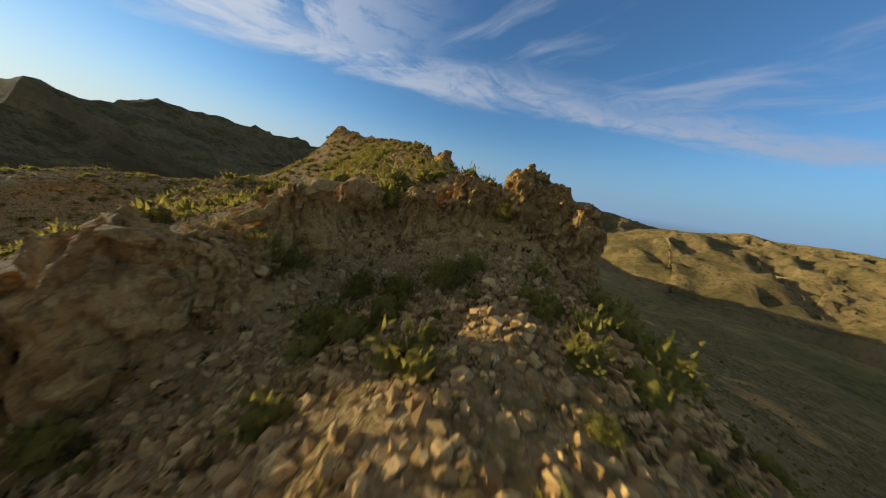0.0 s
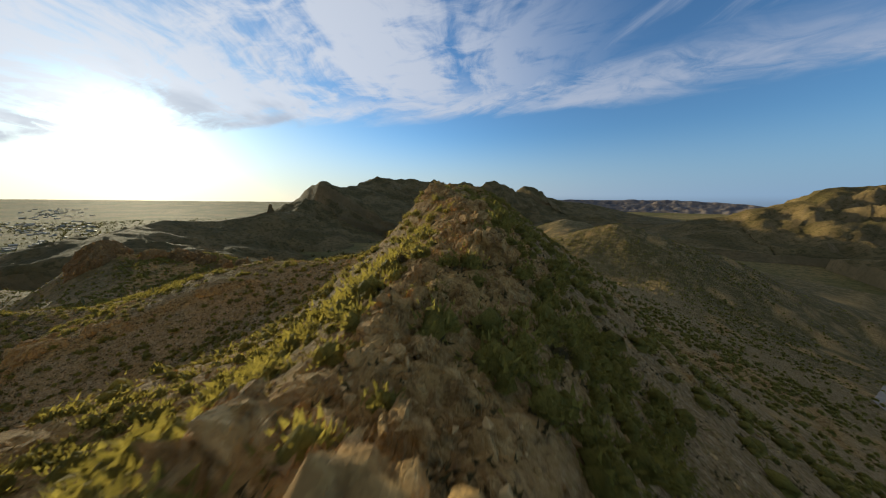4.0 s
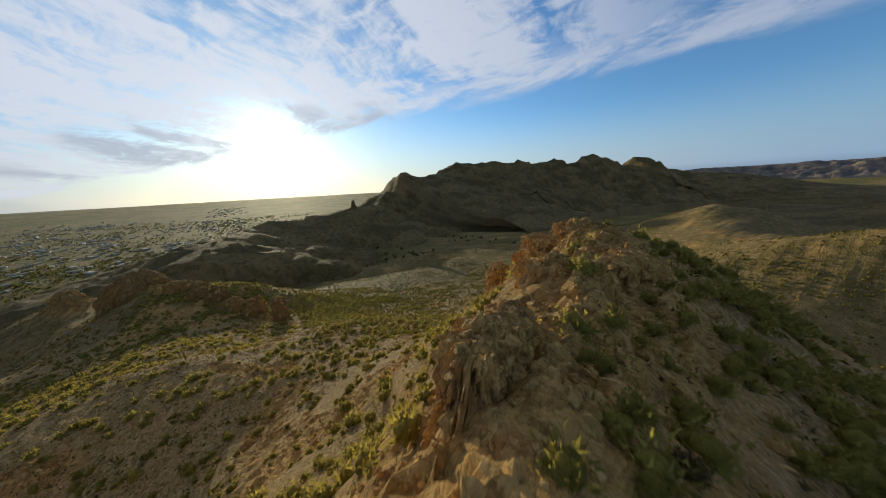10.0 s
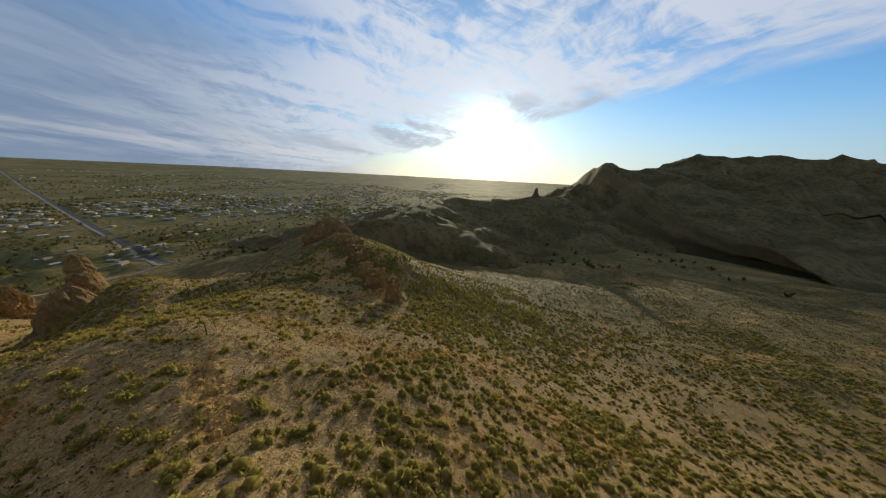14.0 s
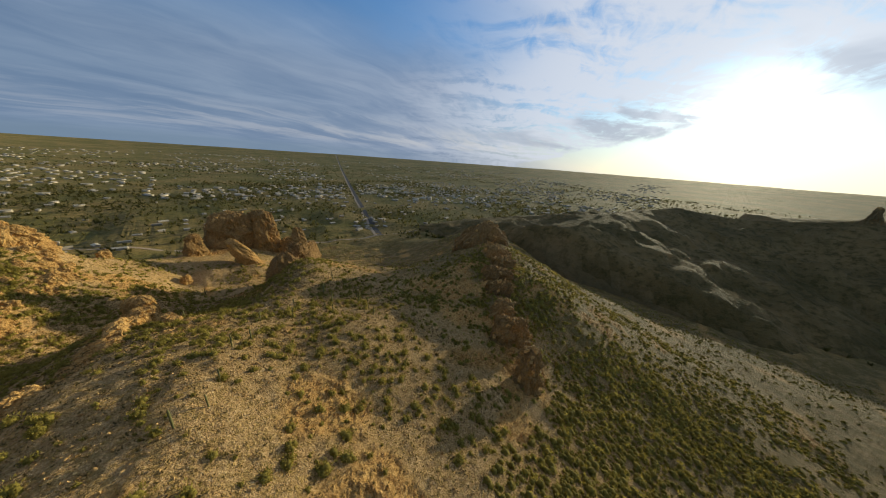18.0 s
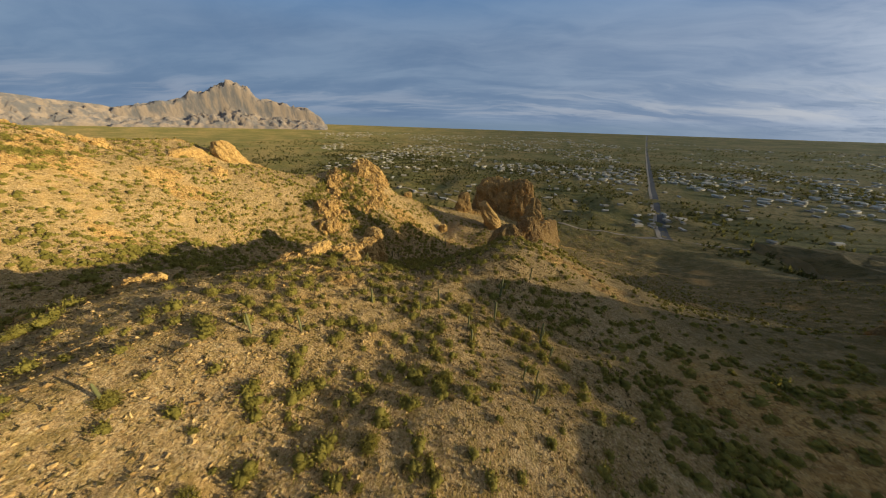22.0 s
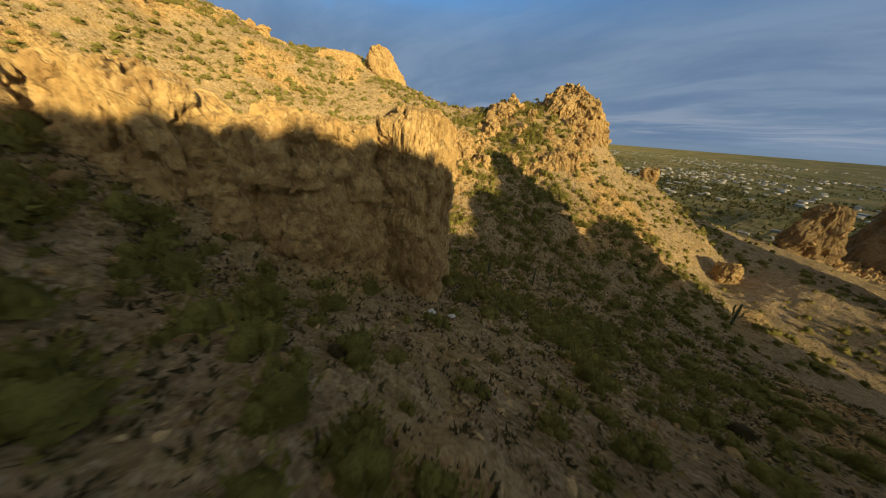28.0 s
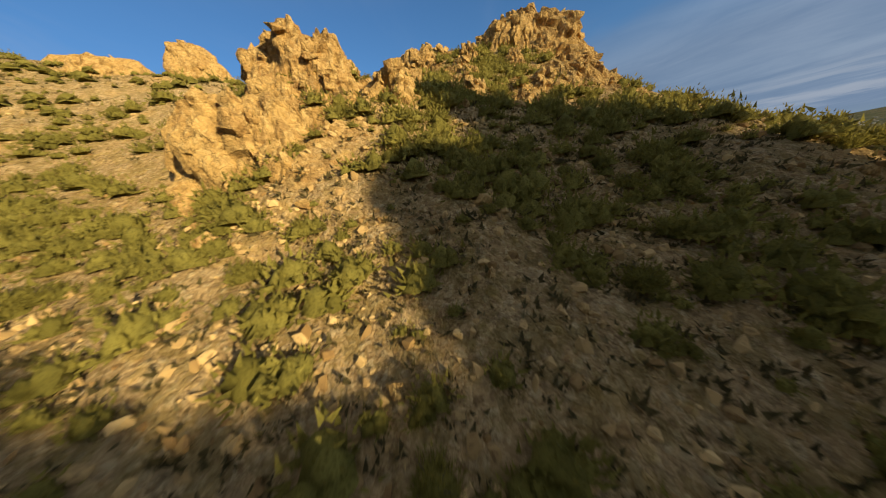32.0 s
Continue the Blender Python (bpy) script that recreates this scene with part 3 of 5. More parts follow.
def height(x, y):
    """The ground's height, with its lumps and blocks."""
    x, y = np.asarray(x, float), np.asarray(y, float)
    away = np.hypot(x - MIDDLE[0], y - MIDDLE[1])
    out = np.full(x.shape, PLAIN)
    out += np.clip((away - 1500) / 3400, 0, 1) ** 2 * 96 + value_noise(x, y, 240, 41) * 2.0
    inner = away < 900
    xi, yi = x[inner], y[inner]
    h = base_height(xi, yi)
    far = np.clip((away[inner] - 130) / 300, 0, 1)
    h += value_noise(xi, yi, 17, 1) * 0.9 + value_noise(xi, yi, 6.3, 2) * 0.42 + value_noise(xi, yi, 2.4, 3) * 0.22 + value_noise(xi, yi, 1.15, 4) * 0.17
    h += far * (value_noise(xi, yi, 70, 5) * 5.0 + value_noise(xi, yi, 33, 6) * 2.4)
    bare, lift = rockiness(xi, yi)
    some = bare > 0
    if some.any():
        xs, ys = xi[some], yi[some]
        bx, by = xs + value_noise(xs, ys, 3.0, 7) * 0.8, ys + value_noise(xs, ys, 3.0, 8) * 0.8
        big, edge1 = blocks(bx, by, 2.7, 21)
        mid, edge2 = blocks(bx, by, 1.25, 31)
        h[some] += lift[some] * (big * 0.42 + mid * 0.42 - (1 - edge1) * 0.3 - (1 - edge2) * 0.16 + value_noise(xs, ys, 0.8, 9) * 0.08)
    s = np.clip((900 - away[inner]) / 260, 0, 1)
    s = s * s * (3 - 2 * s)
    out[inner] = h * s + out[inner] * (1 - s)
    return out


def spaced(stops):
    """Grid lines: from, to and step of each stretch, then growing out to the horizon."""
    values = []
    for a, b, step in stops:
        values += list(np.arange(a, b, step))
    values.append(stops[-1][1])
    low, high, step_low, step_high = [], [], stops[0][2], stops[-1][2]
    at_low, at_high = values[0], values[-1]
    while at_low > -4900:
        step_low *= 1.11
        at_low -= step_low
        low.append(at_low)
    while at_high < 4900:
        step_high *= 1.11
        at_high += step_high
        high.append(at_high)
    return np.array(low[::-1] + values + high)


def sheet(name, xs, ys, zs, mat, layers=()):
    """A mesh from a grid of heights."""
    nx, ny = zs.shape
    co = np.empty((nx * ny, 3), np.float32)
    co[:, 0], co[:, 1], co[:, 2] = xs.ravel(), ys.ravel(), zs.ravel()
    i = np.arange(nx * ny).reshape(nx, ny)
    quads = np.stack([i[:-1, :-1], i[1:, :-1], i[1:, 1:], i[:-1, 1:]], -1).reshape(-1, 4)
    me = bpy.data.meshes.new(name)
    me.vertices.add(len(co))
    me.vertices.foreach_set("co", co.ravel())
    me.loops.add(quads.size)
    me.loops.foreach_set("vertex_index", quads.ravel().astype(np.int32))
    me.polygons.add(len(quads))
    me.polygons.foreach_set("loop_start", np.arange(0, quads.size, 4, dtype=np.int32))
    me.update(calc_edges=True)
    me.materials.append(mat)
    for key, values in layers:
        me.attributes.new(key, "FLOAT", "POINT").data.foreach_set("value", values.ravel().astype(np.float32))
    return me


CELL = 0.52
gx = spaced([(-300, -168, 1.3), (-168, 42, CELL), (42, 110, 1.6)])
gy = spaced([(-240, -130, 1.5), (-130, 148, CELL), (148, 260, 1.8)])
X, Y = np.meshgrid(gx, gy, indexing="ij")
Z = height(X.ravel(), Y.ravel()).reshape(X.shape)
bare, _ = rockiness(X.ravel(), Y.ravel())
sx, sy = np.gradient(Z, gx, gy)
steep = np.hypot(sx, sy)
rock_share = np.clip(np.maximum(bare.reshape(X.shape) * 1.6 - 0.15, (steep - 0.85) * 1.6), 0, 1)
plain_share = np.maximum(np.clip((-Z - 84) / 22, 0, 1), np.clip((np.hypot(X - MIDDLE[0], Y - MIDDLE[1]) - 1100) / 300, 0, 1)) * np.clip((np.hypot(X - MIDDLE[0], Y - MIDDLE[1]) - 330) / 120, 0, 1)
scrubland = np.maximum(np.clip((np.hypot(X + 110, Y - 40) - 190) / 110, 0, 1), np.clip((-X - 200) / 45, 0, 0.85))
land = sheet("ground", X, Y, Z, GROUND, (("rock", rock_share), ("plain", plain_share), ("scrubland", scrubland)))
# bare rock breaks along sharp edges, soil lies smooth
land.attributes.new("sharp_face", "BOOLEAN", "FACE").data.foreach_set("value", (rock_share[:-1, :-1] > 0.4).ravel())
ground = tagged(new("ground", land),
                "stony tan desert ground with rocky crests, gullies and a wide scrub plain", "ground", kind="structure")


# ---- far ranges ----
def crest_from(eye, turns):
    """Crest points from bearings (degrees from north towards west), rise in degrees and distance."""
    return [(eye[0] - math.sin(radians(a)) * d, eye[1] + math.cos(radians(a)) * d, eye[2] + math.tan(radians(e)) * d) for a, e, d in turns]


def mountains(name, crest, half, foot, step, label, mat=FAR, power=1.35, rough=0.16, seed=60, cliff=0.0, jag=0.035):
    line = np.array(dense(crest, step))
    run = np.arange(len(line)) * float(step)
    knobs = np.clip(value_noise(run, run * 0, half * 0.22, seed + 7), -0.3, 1) + 0.6 * np.abs(value_noise(run, run * 0, half * 0.09, seed + 8)) + 0.3 * value_noise(run, run * 0, half * 0.04, seed + 9) - 0.25
    line[:, 2] += (line[:, 2] - foot) * jag * knobs
    tangent = np.gradient(line[:, :2], axis=0)
    for _ in range(12):
        tangent[1:-1] = (tangent[:-2] + tangent[1:-1] * 2 + tangent[2:]) / 4
    tangent /= np.linalg.norm(tangent, axis=1)[:, None]
    side = np.stack([-tangent[:, 1], tangent[:, 0]], 1)
    rows = 65
    v = np.linspace(-1, 1, rows)
    v = np.sign(v) * np.abs(v) ** 1.5
    xs = line[:, None, 0] + side[:, None, 0] * v[None, :] * half
    ys = line[:, None, 1] + side[:, None, 1] * v[None, :] * half
    fall = (1 - np.abs(v)) ** power
    if cliff:
        s = np.clip((0.30 - np.abs(v)) / 0.12, 0, 1)
        fall = fall * (1 - cliff) + cliff * s * s * (3 - 2 * s)
    rise = line[:, None, 2] - foot
    ends = np.minimum(np.arange(len(line)), np.arange(len(line))[::-1]) / max(1, len(line) * 0.04)
    zs = foot + rise * fall[None, :] * (np.clip(ends, 0, 1) ** 0.7)[:, None]
    scale = half / 6
    rough_map = (1 - np.abs(value_noise(xs, ys, scale, seed))) - 0.5 + 0.5 * (0.5 - np.abs(value_noise(xs, ys, scale * 0.45, seed + 1))) + 0.28 * value_noise(xs, ys, scale * 0.2, seed + 2) + 0.14 * value_noise(xs, ys, scale * 0.09, seed + 3)
    mid = np.clip(np.abs(v) * 7, 0.12, 1) * np.clip((1 - np.abs(v)) * 4, 0, 1)
    zs = zs + rise * rough * rough_map * mid[None, :]
    zs = np.where((np.abs(v)[None, :] > 0.95) | (ends[:, None] < 0.12), -165.0, zs)
    return tagged(new(name, sheet(name, xs, ys, zs, mat)), label, "mountain", kind="structure")


NORTH_EYE, SOUTH_EYE, START_EYE = (-46, 106, 33), (-165, 87, 18), (19, 8, 14)
mountains("backdrop_spire_ridge", crest_from(NORTH_EYE, [(106, -10.5, 430), (101, -7.2, 560), (96, -5.4, 700), (92.8, -4.7, 760), (86, -5.0, 810), (81, -4.2, 840), (79.2, -3.6, 845),
          (77.6, -3.2, 850), (75.9, -3.6, 860), (73, -3.2, 960), (70, 0.0, 1120)]), 330, -112, 9, "dark scrubby ridge running up to the mountain range", seed=70)
mountains("backdrop_west_range", crest_from(NORTH_EYE, [(73.5, -4.0, 1120), (71.8, -1.9, 1150), (68.4, 0.9, 1190), (67.4, 2.8, 1203), (66.2, 2.9, 1210), (65.1, 2.3, 1220), (63.6, 1.9, 1250),
          (62.2, 2.0, 1280), (58.7, 2.8, 1400), (55.7, 4.3, 1500), (51.8, 4.2, 1600), (49.5, 4.2, 1650), (47.9, 4.7, 1700), (45.7, 3.9, 1750), (44.2, 4.0, 1780), (43.4, 4.6, 1800), (42.4, 4.0, 1820),
          (40.9, 3.5, 1850), (38.2, 3.4, 1900), (36.7, 3.9, 1950), (35, 2.8, 2000), (32.7, 2.8, 2050), (32.0, 3.6, 2060), (30.2, 4.0, 2100), (27.6, 3.2, 2150), (26.3, 2.0, 2180), (24.8, 2.1, 2230),
          (24.2, 3.2, 2250), (22, 3.0, 2290), (21.2, 2.4, 2300), (20.4, 1.3, 2310), (16.4, 0.2, 2400), (11.9, -0.2, 2500), (4.6, -1.9, 2600), (0, -2.5, 2650), (-4, -2.95, 2700)]), 760, -100, 12,
          "long dark jagged mountain range with rock knobs along its crest", power=1.5, seed=80)
mountains("backdrop_east_hill", crest_from(START_EYE, [(-22, -5, 800), (-28, -2.6, 850), (-33, -0.6, 900), (-37.6, -0.2, 900), (-42, -0.4, 950), (-50, 0.0, 1000), (-60, 0.2, 1000), (-72, -1, 1000)]),
          380, -100, 10, "low sunlit scrub hill across the valley", power=1.2, rough=0.2, seed=90)
mountains("backdrop_east_range", crest_from(START_EYE, [(11, -4.75, 1450), (6, -4.2, 1450), (3, -3.2, 1450), (-2, -1.9, 1450), (-5.2, -1.2, 1500), (-7, -0.2, 1500), (-11.7, 0.9, 1550), (-13.0, 2.3, 1590), (-14.2, 2.7, 1610), (-16.9, 2.7, 1650), (-18.5, 1.9, 1650),
          (-20.6, 2.3, 1700), (-23.9, 1.2, 1700), (-27.6, 0.5, 1750), (-31, -0.2, 1900), (-37, 0.2, 2300), (-42, 1.3, 2400), (-45, 0.9, 2400), (-52, 1.1, 2500), (-60, 1.0, 2500)]), 420, -105, 12,
          "sunlit tan rock range with broken cliffs", power=1.3, rough=0.22, seed=100)
mountains("backdrop_cliff_mountain", crest_from(SOUTH_EYE, [(-119, 0.6, 4250), (-122, 1.3, 4250), (-124.5, 1.8, 4250), (-127.0, 2.3, 4250), (-128.2, 3.1, 4250), (-131.0, 4.0, 4250), (-132.2, 4.7, 4250), (-133.8, 4.7, 4250), (-135.3, 4.4, 4250),
          (-136.2, 3.2, 4250), (-138.1, 2.8, 4250), (-140.6, 2.2, 4250), (-143.2, 2.0, 4250), (-144.7, 0.9, 4250), (-146.5, -0.2, 4250)]), 420, -78, 18,
          "hazy massif with a wall of pale cliffs above long aprons", CLIFF, 1.1, 0.16, 110, 0.5, 0.08)
mountains("backdrop_low_hills", crest_from(SOUTH_EYE, [(-96, 0.2, 4300), (-102, 1.4, 4300), (-106.5, 1.8, 4300), (-112.7, 1.7, 4300), (-118, 1.2, 4300), (-122, 0.6, 4300)]), 400, -80, 24,
          "low bluish hills on the horizon", CLIFF, 1.2, 0.2, 120)
mountains("backdrop_north_range", crest_from(NORTH_EYE, [(24, -0.6, 4350), (20, 0.2, 4350), (16, 0.62, 4350), (11, 0.5, 4350), (6, 0.68, 4350), (0, 0.65, 4350), (-4, 0.4, 4350), (-8, 0.1, 4350), (-13, -0.7, 4350)]), 380, -90, 24,
          "low blue hills on the northern horizon", CLIFF, 1.2, 0.2, 140)

# ---- rocks that stand out of the slopes ----
def hull(rng, points=13, stretch=(1.0, 1.0, 1.0), square=0.55):
    """An angular stone about 2 across: its corners and its triangles."""
    bm = bmesh.new()
    for _ in range(points):
        v = rng.uniform(-1, 1, 3)
        v = v / np.abs(v).max() * square + v / np.linalg.norm(v) * (1 - square)
        bm.verts.new(v * np.array(stretch) * rng.uniform(0.85, 1.0))
    bmesh.ops.convex_hull(bm, input=bm.verts)
    bmesh.ops.delete(bm, geom=[v for v in bm.verts if not v.link_faces], context="VERTS")
    bmesh.ops.triangulate(bm, faces=bm.faces)
    bm.verts.index_update()
    co = np.array([v.co[:] for v in bm.verts])
    tri = np.array([[v.index for v in f.verts] for f in bm.faces])
    bm.free()
    return co, tri


stones = np.random.RandomState(5)
STONES = [hull(stones, 12 + k % 6, (1.0, 0.8 + 0.04 * k, 0.62 + 0.05 * (k % 5))) for k in range(10)]
SLABS = [hull(stones, 14, (0.75, 0.6, 1.35), 0.75) for k in range(8)]


def spin(rng, count, tip=0.35):
    """Turns about the upright, tipped a little."""
    a, b, c = rng.uniform(0, math.tau, count), rng.normal(0, tip, count), rng.normal(0, tip, count)
    ca, sa, cb, sb, cc, sc = np.cos(a), np.sin(a), np.cos(b), np.sin(b), np.cos(c), np.sin(c)
    one, nil = np.ones(count), np.zeros(count)
    rz = np.stack([ca, -sa, nil, sa, ca, nil, nil, nil, one], 1).reshape(-1, 3, 3)
    rx = np.stack([one, nil, nil, nil, cb, -sb, nil, sb, cb], 1).reshape(-1, 3, 3)
    ry = np.stack([cc, nil, sc, nil, one, nil, -sc, nil, cc], 1).reshape(-1, 3, 3)
    return rz @ rx @ ry


def gathered(shapes, where, size, turns, rng):
    """Corners and triangles of many copies of the shapes, put together."""
    corners, faces, start = [], [], 0
    pick = rng.randint(0, len(shapes), len(where))
    for k, (co, tri) in enumerate(shapes):
        mine = pick == k
        m = int(mine.sum())
        if not m:
            continue
        s = size[mine]
        s = s[:, None, None] if s.ndim == 1 else s[:, None, :]
        c = np.einsum("nij,nvj->nvi", turns[mine], co[None] * s) + where[mine][:, None]
        faces.append((tri[None] + (np.arange(m) * len(co))[:, None, None] + start).reshape(-1, 3))
        corners.append(c.reshape(-1, 3))
        start += m * len(co)
    return np.concatenate(corners), np.concatenate(faces)


def triangles(name, co, tri, mat, angular=False):
    me = bpy.data.meshes.new(name)
    me.vertices.add(len(co))
    me.vertices.foreach_set("co", co.astype(np.float32).ravel())
    me.loops.add(tri.size)
    me.loops.foreach_set("vertex_index", tri.ravel().astype(np.int32))
    me.polygons.add(len(tri))
    me.polygons.foreach_set("loop_start", np.arange(0, tri.size, 3, dtype=np.int32))
    me.update(calc_edges=True)
    me.materials.append(mat)
    if angular:
        me.shade_flat()
    return me


def link(name, me, mat, parent=None, label=""):
    if not me.materials:
        me.materials.append(mat)
    ob = new(name, me)
    if parent:
        ob.parent = parent
    return tagged(ob, label)


def z_at(x, y):
    return float(height(np.array([x]), np.array([y]))[0])


def outcrop(name, x, y, long, wide, turn, low, high, label, seed=1, taper=0.25, joint=2.2, rugged=1.0, crown=0.30, lean=(0.0, 0.0), blocky=0.5, n_round=150, n_up=46, shrink=0.24, chunk=1.0, mat=ROCK):
    """A standing crag: walls split by upright joints and ledges, with an uneven broken top."""
    turn = radians(turn)
    a = np.linspace(0, math.tau, n_round, endpoint=False)
    wall = int(n_up * 0.68)
    s = np.concatenate([np.linspace(0, 1, wall), np.ones(n_up - wall)])
    r = np.concatenate([np.ones(wall), np.linspace(1, 0.02, n_up - wall + 1)[1:]])
    A, S = np.meshgrid(a, s)
    R = np.repeat(r[:, None], n_round, 1)
    mean = (long + wide) / 2
    squarish = 1 / (np.abs(np.cos(A)) ** 3.2 + np.abs(np.sin(A)) ** 3.2) ** (1 / 3.2)
    u = A * mean
    z = low + (high - low) * S
    narrow = (1 - 0.8 * taper * S ** 1.3) * (1 - shrink * np.clip((S - 0.55) / 0.45, 0, 1) ** 2)
    wx, wy = np.cos(A) * mean, np.sin(A) * mean
    lump = 0.13 * value_noise(wx + z * 0.7 + 31 * seed, wy + z * 0.6, mean * 0.75, seed) + 0.09 * value_noise(wx - z * 0.6, wy + z * 0.9 + 17 * seed, mean * 0.32, seed + 1)
    u = u + value_noise(wx, z + wy, joint * 1.6, seed + 3) * joint * 0.35
    tall, edge = blocks(u + 100 * seed, z * 1.0 + value_noise(wx, wy, joint * 2, seed + 4) * joint * 0.4, joint, seed + 2)
    small, edge2 = blocks(u + 50, z * 0.85, joint * 0.42, seed + 5)
    push = rugged * (tall * 0.62 - (1 - edge) * 0.30 + small * 0.2 - (1 - edge2) * 0.10 + 0.16 * value_noise(wx * 2 + z, wy * 2 - z, joint * 0.35, seed + 16)) * np.clip(R * 2, 0, 1)
    px = (long * squarish * np.cos(A) * narrow + np.cos(A) * (push + lump * min(mean, wide * 1.6))) * R
    py = (wide * squarish * np.sin(A) * narrow + np.sin(A) * (push + lump * min(mean, wide * 1.6))) * R
    shift = S * (high - low)
    px, py = px + shift * lean[0], py + shift * lean[1]
    top, edge3 = blocks(px + 31 * seed, py, joint * 1.3, seed + 8)
    sub, _ = blocks(px + 3 * seed, py, joint * 0.5, seed + 11)
    z = z + S ** 3 * min(rugged, 0.45 * joint) * (top * 0.7 + sub * 0.3 - (1 - edge3) * 0.4) + (1 - R ** 2) * crown * min(long, wide) * 0.8
    px = px + 0.14 * rugged * value_noise(px * 1.3 + z, z * 1.7, 0.7, seed + 14)
    X = x + px * math.cos(turn) - py * math.sin(turn)
    Y = y + px * math.sin(turn) + py * math.cos(turn)
    i = np.arange(n_up * n_round).reshape(n_up, n_round)
    j = np.roll(i, -1, 1)
    quads = np.stack([i[:-1], j[:-1], j[1:], i[1:]], -1).reshape(-1, 4)
    tri = np.concatenate([quads[:, [0, 1, 2]], quads[:, [0, 2, 3]]])
    co = np.stack([X, Y, z], -1).reshape(-1, 3)
    # broken blocks set into the walls and heaped on the top
    rng = np.random.RandomState(seed + 200)
    area = mean * 6 * (high - low) * 0.6 + mean * mean * 3
    count = int(np.clip(area / joint ** 2 * blocky * 1.5, 4, 340))
    pick = rng.randint(n_round * 4, len(co) - n_round, count)
    size = rng.uniform(0.14, 0.42, count) * joint * chunk
    size = size[:, None] * np.stack([rng.uniform(0.8, 1.4, count), rng.uniform(0.7, 1.2, count), rng.uniform(0.6, 1.15, count)], 1)
    order = np.argsort(-size.max(1))
    where, size, turns = (co[pick] - np.array([0, 0, 0.25]) * size)[order], size[order], spin(rng, count, 0.45)
    body = tagged(link(name, triangles(name, co, tri, mat, True), mat), label, "rock")
    own = min(count, 30 if n_round > 100 else 8)
    for k in range(own):
        block = new("block", BLOCKS[rng.randint(len(BLOCKS))])
        block.matrix_world = Matrix.LocRotScale(Vector(where[k]), Matrix(turns[k].tolist()).to_quaternion(), Vector(size[k]))
        block.parent = body
    if count > own:
        rubble = new("rubble", triangles("rubble", *gathered(STONES + SLABS, where[own:], size[own:], turns[own:], rng), mat, True))
        rubble.parent = body
        tagged(rubble, kind="stuff")
    return body


BLOCKS = [triangles("block", co, tri, ROCK, True) for co, tri in STONES + SLABS]
outcrop("square_block", 16.0, 18.6, 2.3, 1.25, 112, 8.4, 12.9, "golden square rock block perched on the crest", 24, 0.1, 1.5, 0.25, 0.15, blocky=0.0, n_round=110, n_up=40)
outcrop("west_crag", -278, 15, 20, 12, 148, -46, -12.5, "massive dark rounded crag at the end of the western ridge", 29, 0.28, 4.0, 1.6, 0.35, blocky=0.2, shrink=0.3, mat=SHADED_BROWN)
outcrop("west_cliff", -262, 38, 10, 6, 120, -40, -17.5, "shaded rock cliff on the western ridge", 30, 0.3, 3.2, 1.3, 0.3, mat=SHADED_BROWN)
outcrop("west_cliff", -238, 55, 10, 6.5, 130, -40, -18.5, "shaded rock cliff on the western ridge", 31, 0.3, 2.8, 1.2, 0.35, mat=SHADED_BROWN)
outcrop("west_cliff", -222, 70, 6, 4.5, 120, -40, -23.5, "shaded rock cliff on the western ridge", 33, 0.3, 2.6, 1.1, 0.3, mat=SHADED_BROWN)
outcrop("west_cliff", -250, 50, 8, 4.0, 128, -42, -17.0, "shaded rock cliff on the western ridge", 76, 0.2, 3.0, 1.3, 0.3, mat=SHADED_BROWN)
outcrop("west_cliff", -230, 62, 7, 3.6, 125, -42, -19.5, "shaded rock cliff on the western ridge", 77, 0.2, 2.8, 1.2, 0.3, mat=SHADED_BROWN)
outcrop("west_cliff", -213, 79, 7.5, 3.2, 130, -44, -22.5, "shaded rock cliff on the western ridge", 78, 0.2, 2.6, 1.2, 0.3, mat=SHADED_BROWN)
outcrop("west_cliff", -203, 92, 4.5, 3.5, 60, -42, -22, "lone shaded rock at the ridge's foot", 32, 0.3, 2.4, 1.0, mat=SHADED_BROWN)
outcrop("hill_crag", -418, -82, 28, 16, 40, -84, -49, "dark rock crown of the western hill", 26, 0.5, 6, 2.0, 0.5, mat=SHADED_BROWN)
outcrop("crest_rock", -52.5, 127, 6.5, 4.2, 60, 10, 25.4, "jagged golden rock knob on the crest", 40, 0.4, 1.1, 0.9, n_round=170, n_up=50, blocky=0.6, chunk=1.4)
outcrop("crest_rock", -47.5, 113, 5, 3.2, 110, 10, 23.2, "upright jointed rock fin on the crest", 41, 0.35, 1.0, 0.9, n_round=170, n_up=50, blocky=0.6, chunk=1.4)
outcrop("crest_rock", -64, 139, 6.5, 4.5, 50, 10, 26.2, "jagged golden rock knob on the crest", 42, 0.45, 1.2, 1.0, n_round=170, n_up=50, blocky=0.6, chunk=1.4)
outcrop("crest_rock", -41, 92, 7, 4, 115, 10, 23.6, "pale broken rock crown on the crest", 43, 0.45, 1.1, 0.9, n_round=170, n_up=50, blocky=0.6, chunk=1.4)
outcrop("crest_rock", -33, 83, 5.5, 3.2, 115, 8, 22.0, "pale broken rock crown on the crest", 44, 0.45, 1.0, 0.8, n_round=170, n_up=50, blocky=0.6, chunk=1.4)
outcrop("crest_rock", -50.5, 109.5, 6.0, 2.5, 112, 8, 25.8, "steep ribbed rock fin along the crest", 34, 0.35, 0.9, 0.8, n_round=190, n_up=56, blocky=0.4)
outcrop("crest_rock", -56.5, 122, 5.0, 3.4, 60, 8, 25.6, "steep ribbed rock knob beside the crest", 35, 0.35, 1.0, 0.8, n_round=180, n_up=54, blocky=0.4)
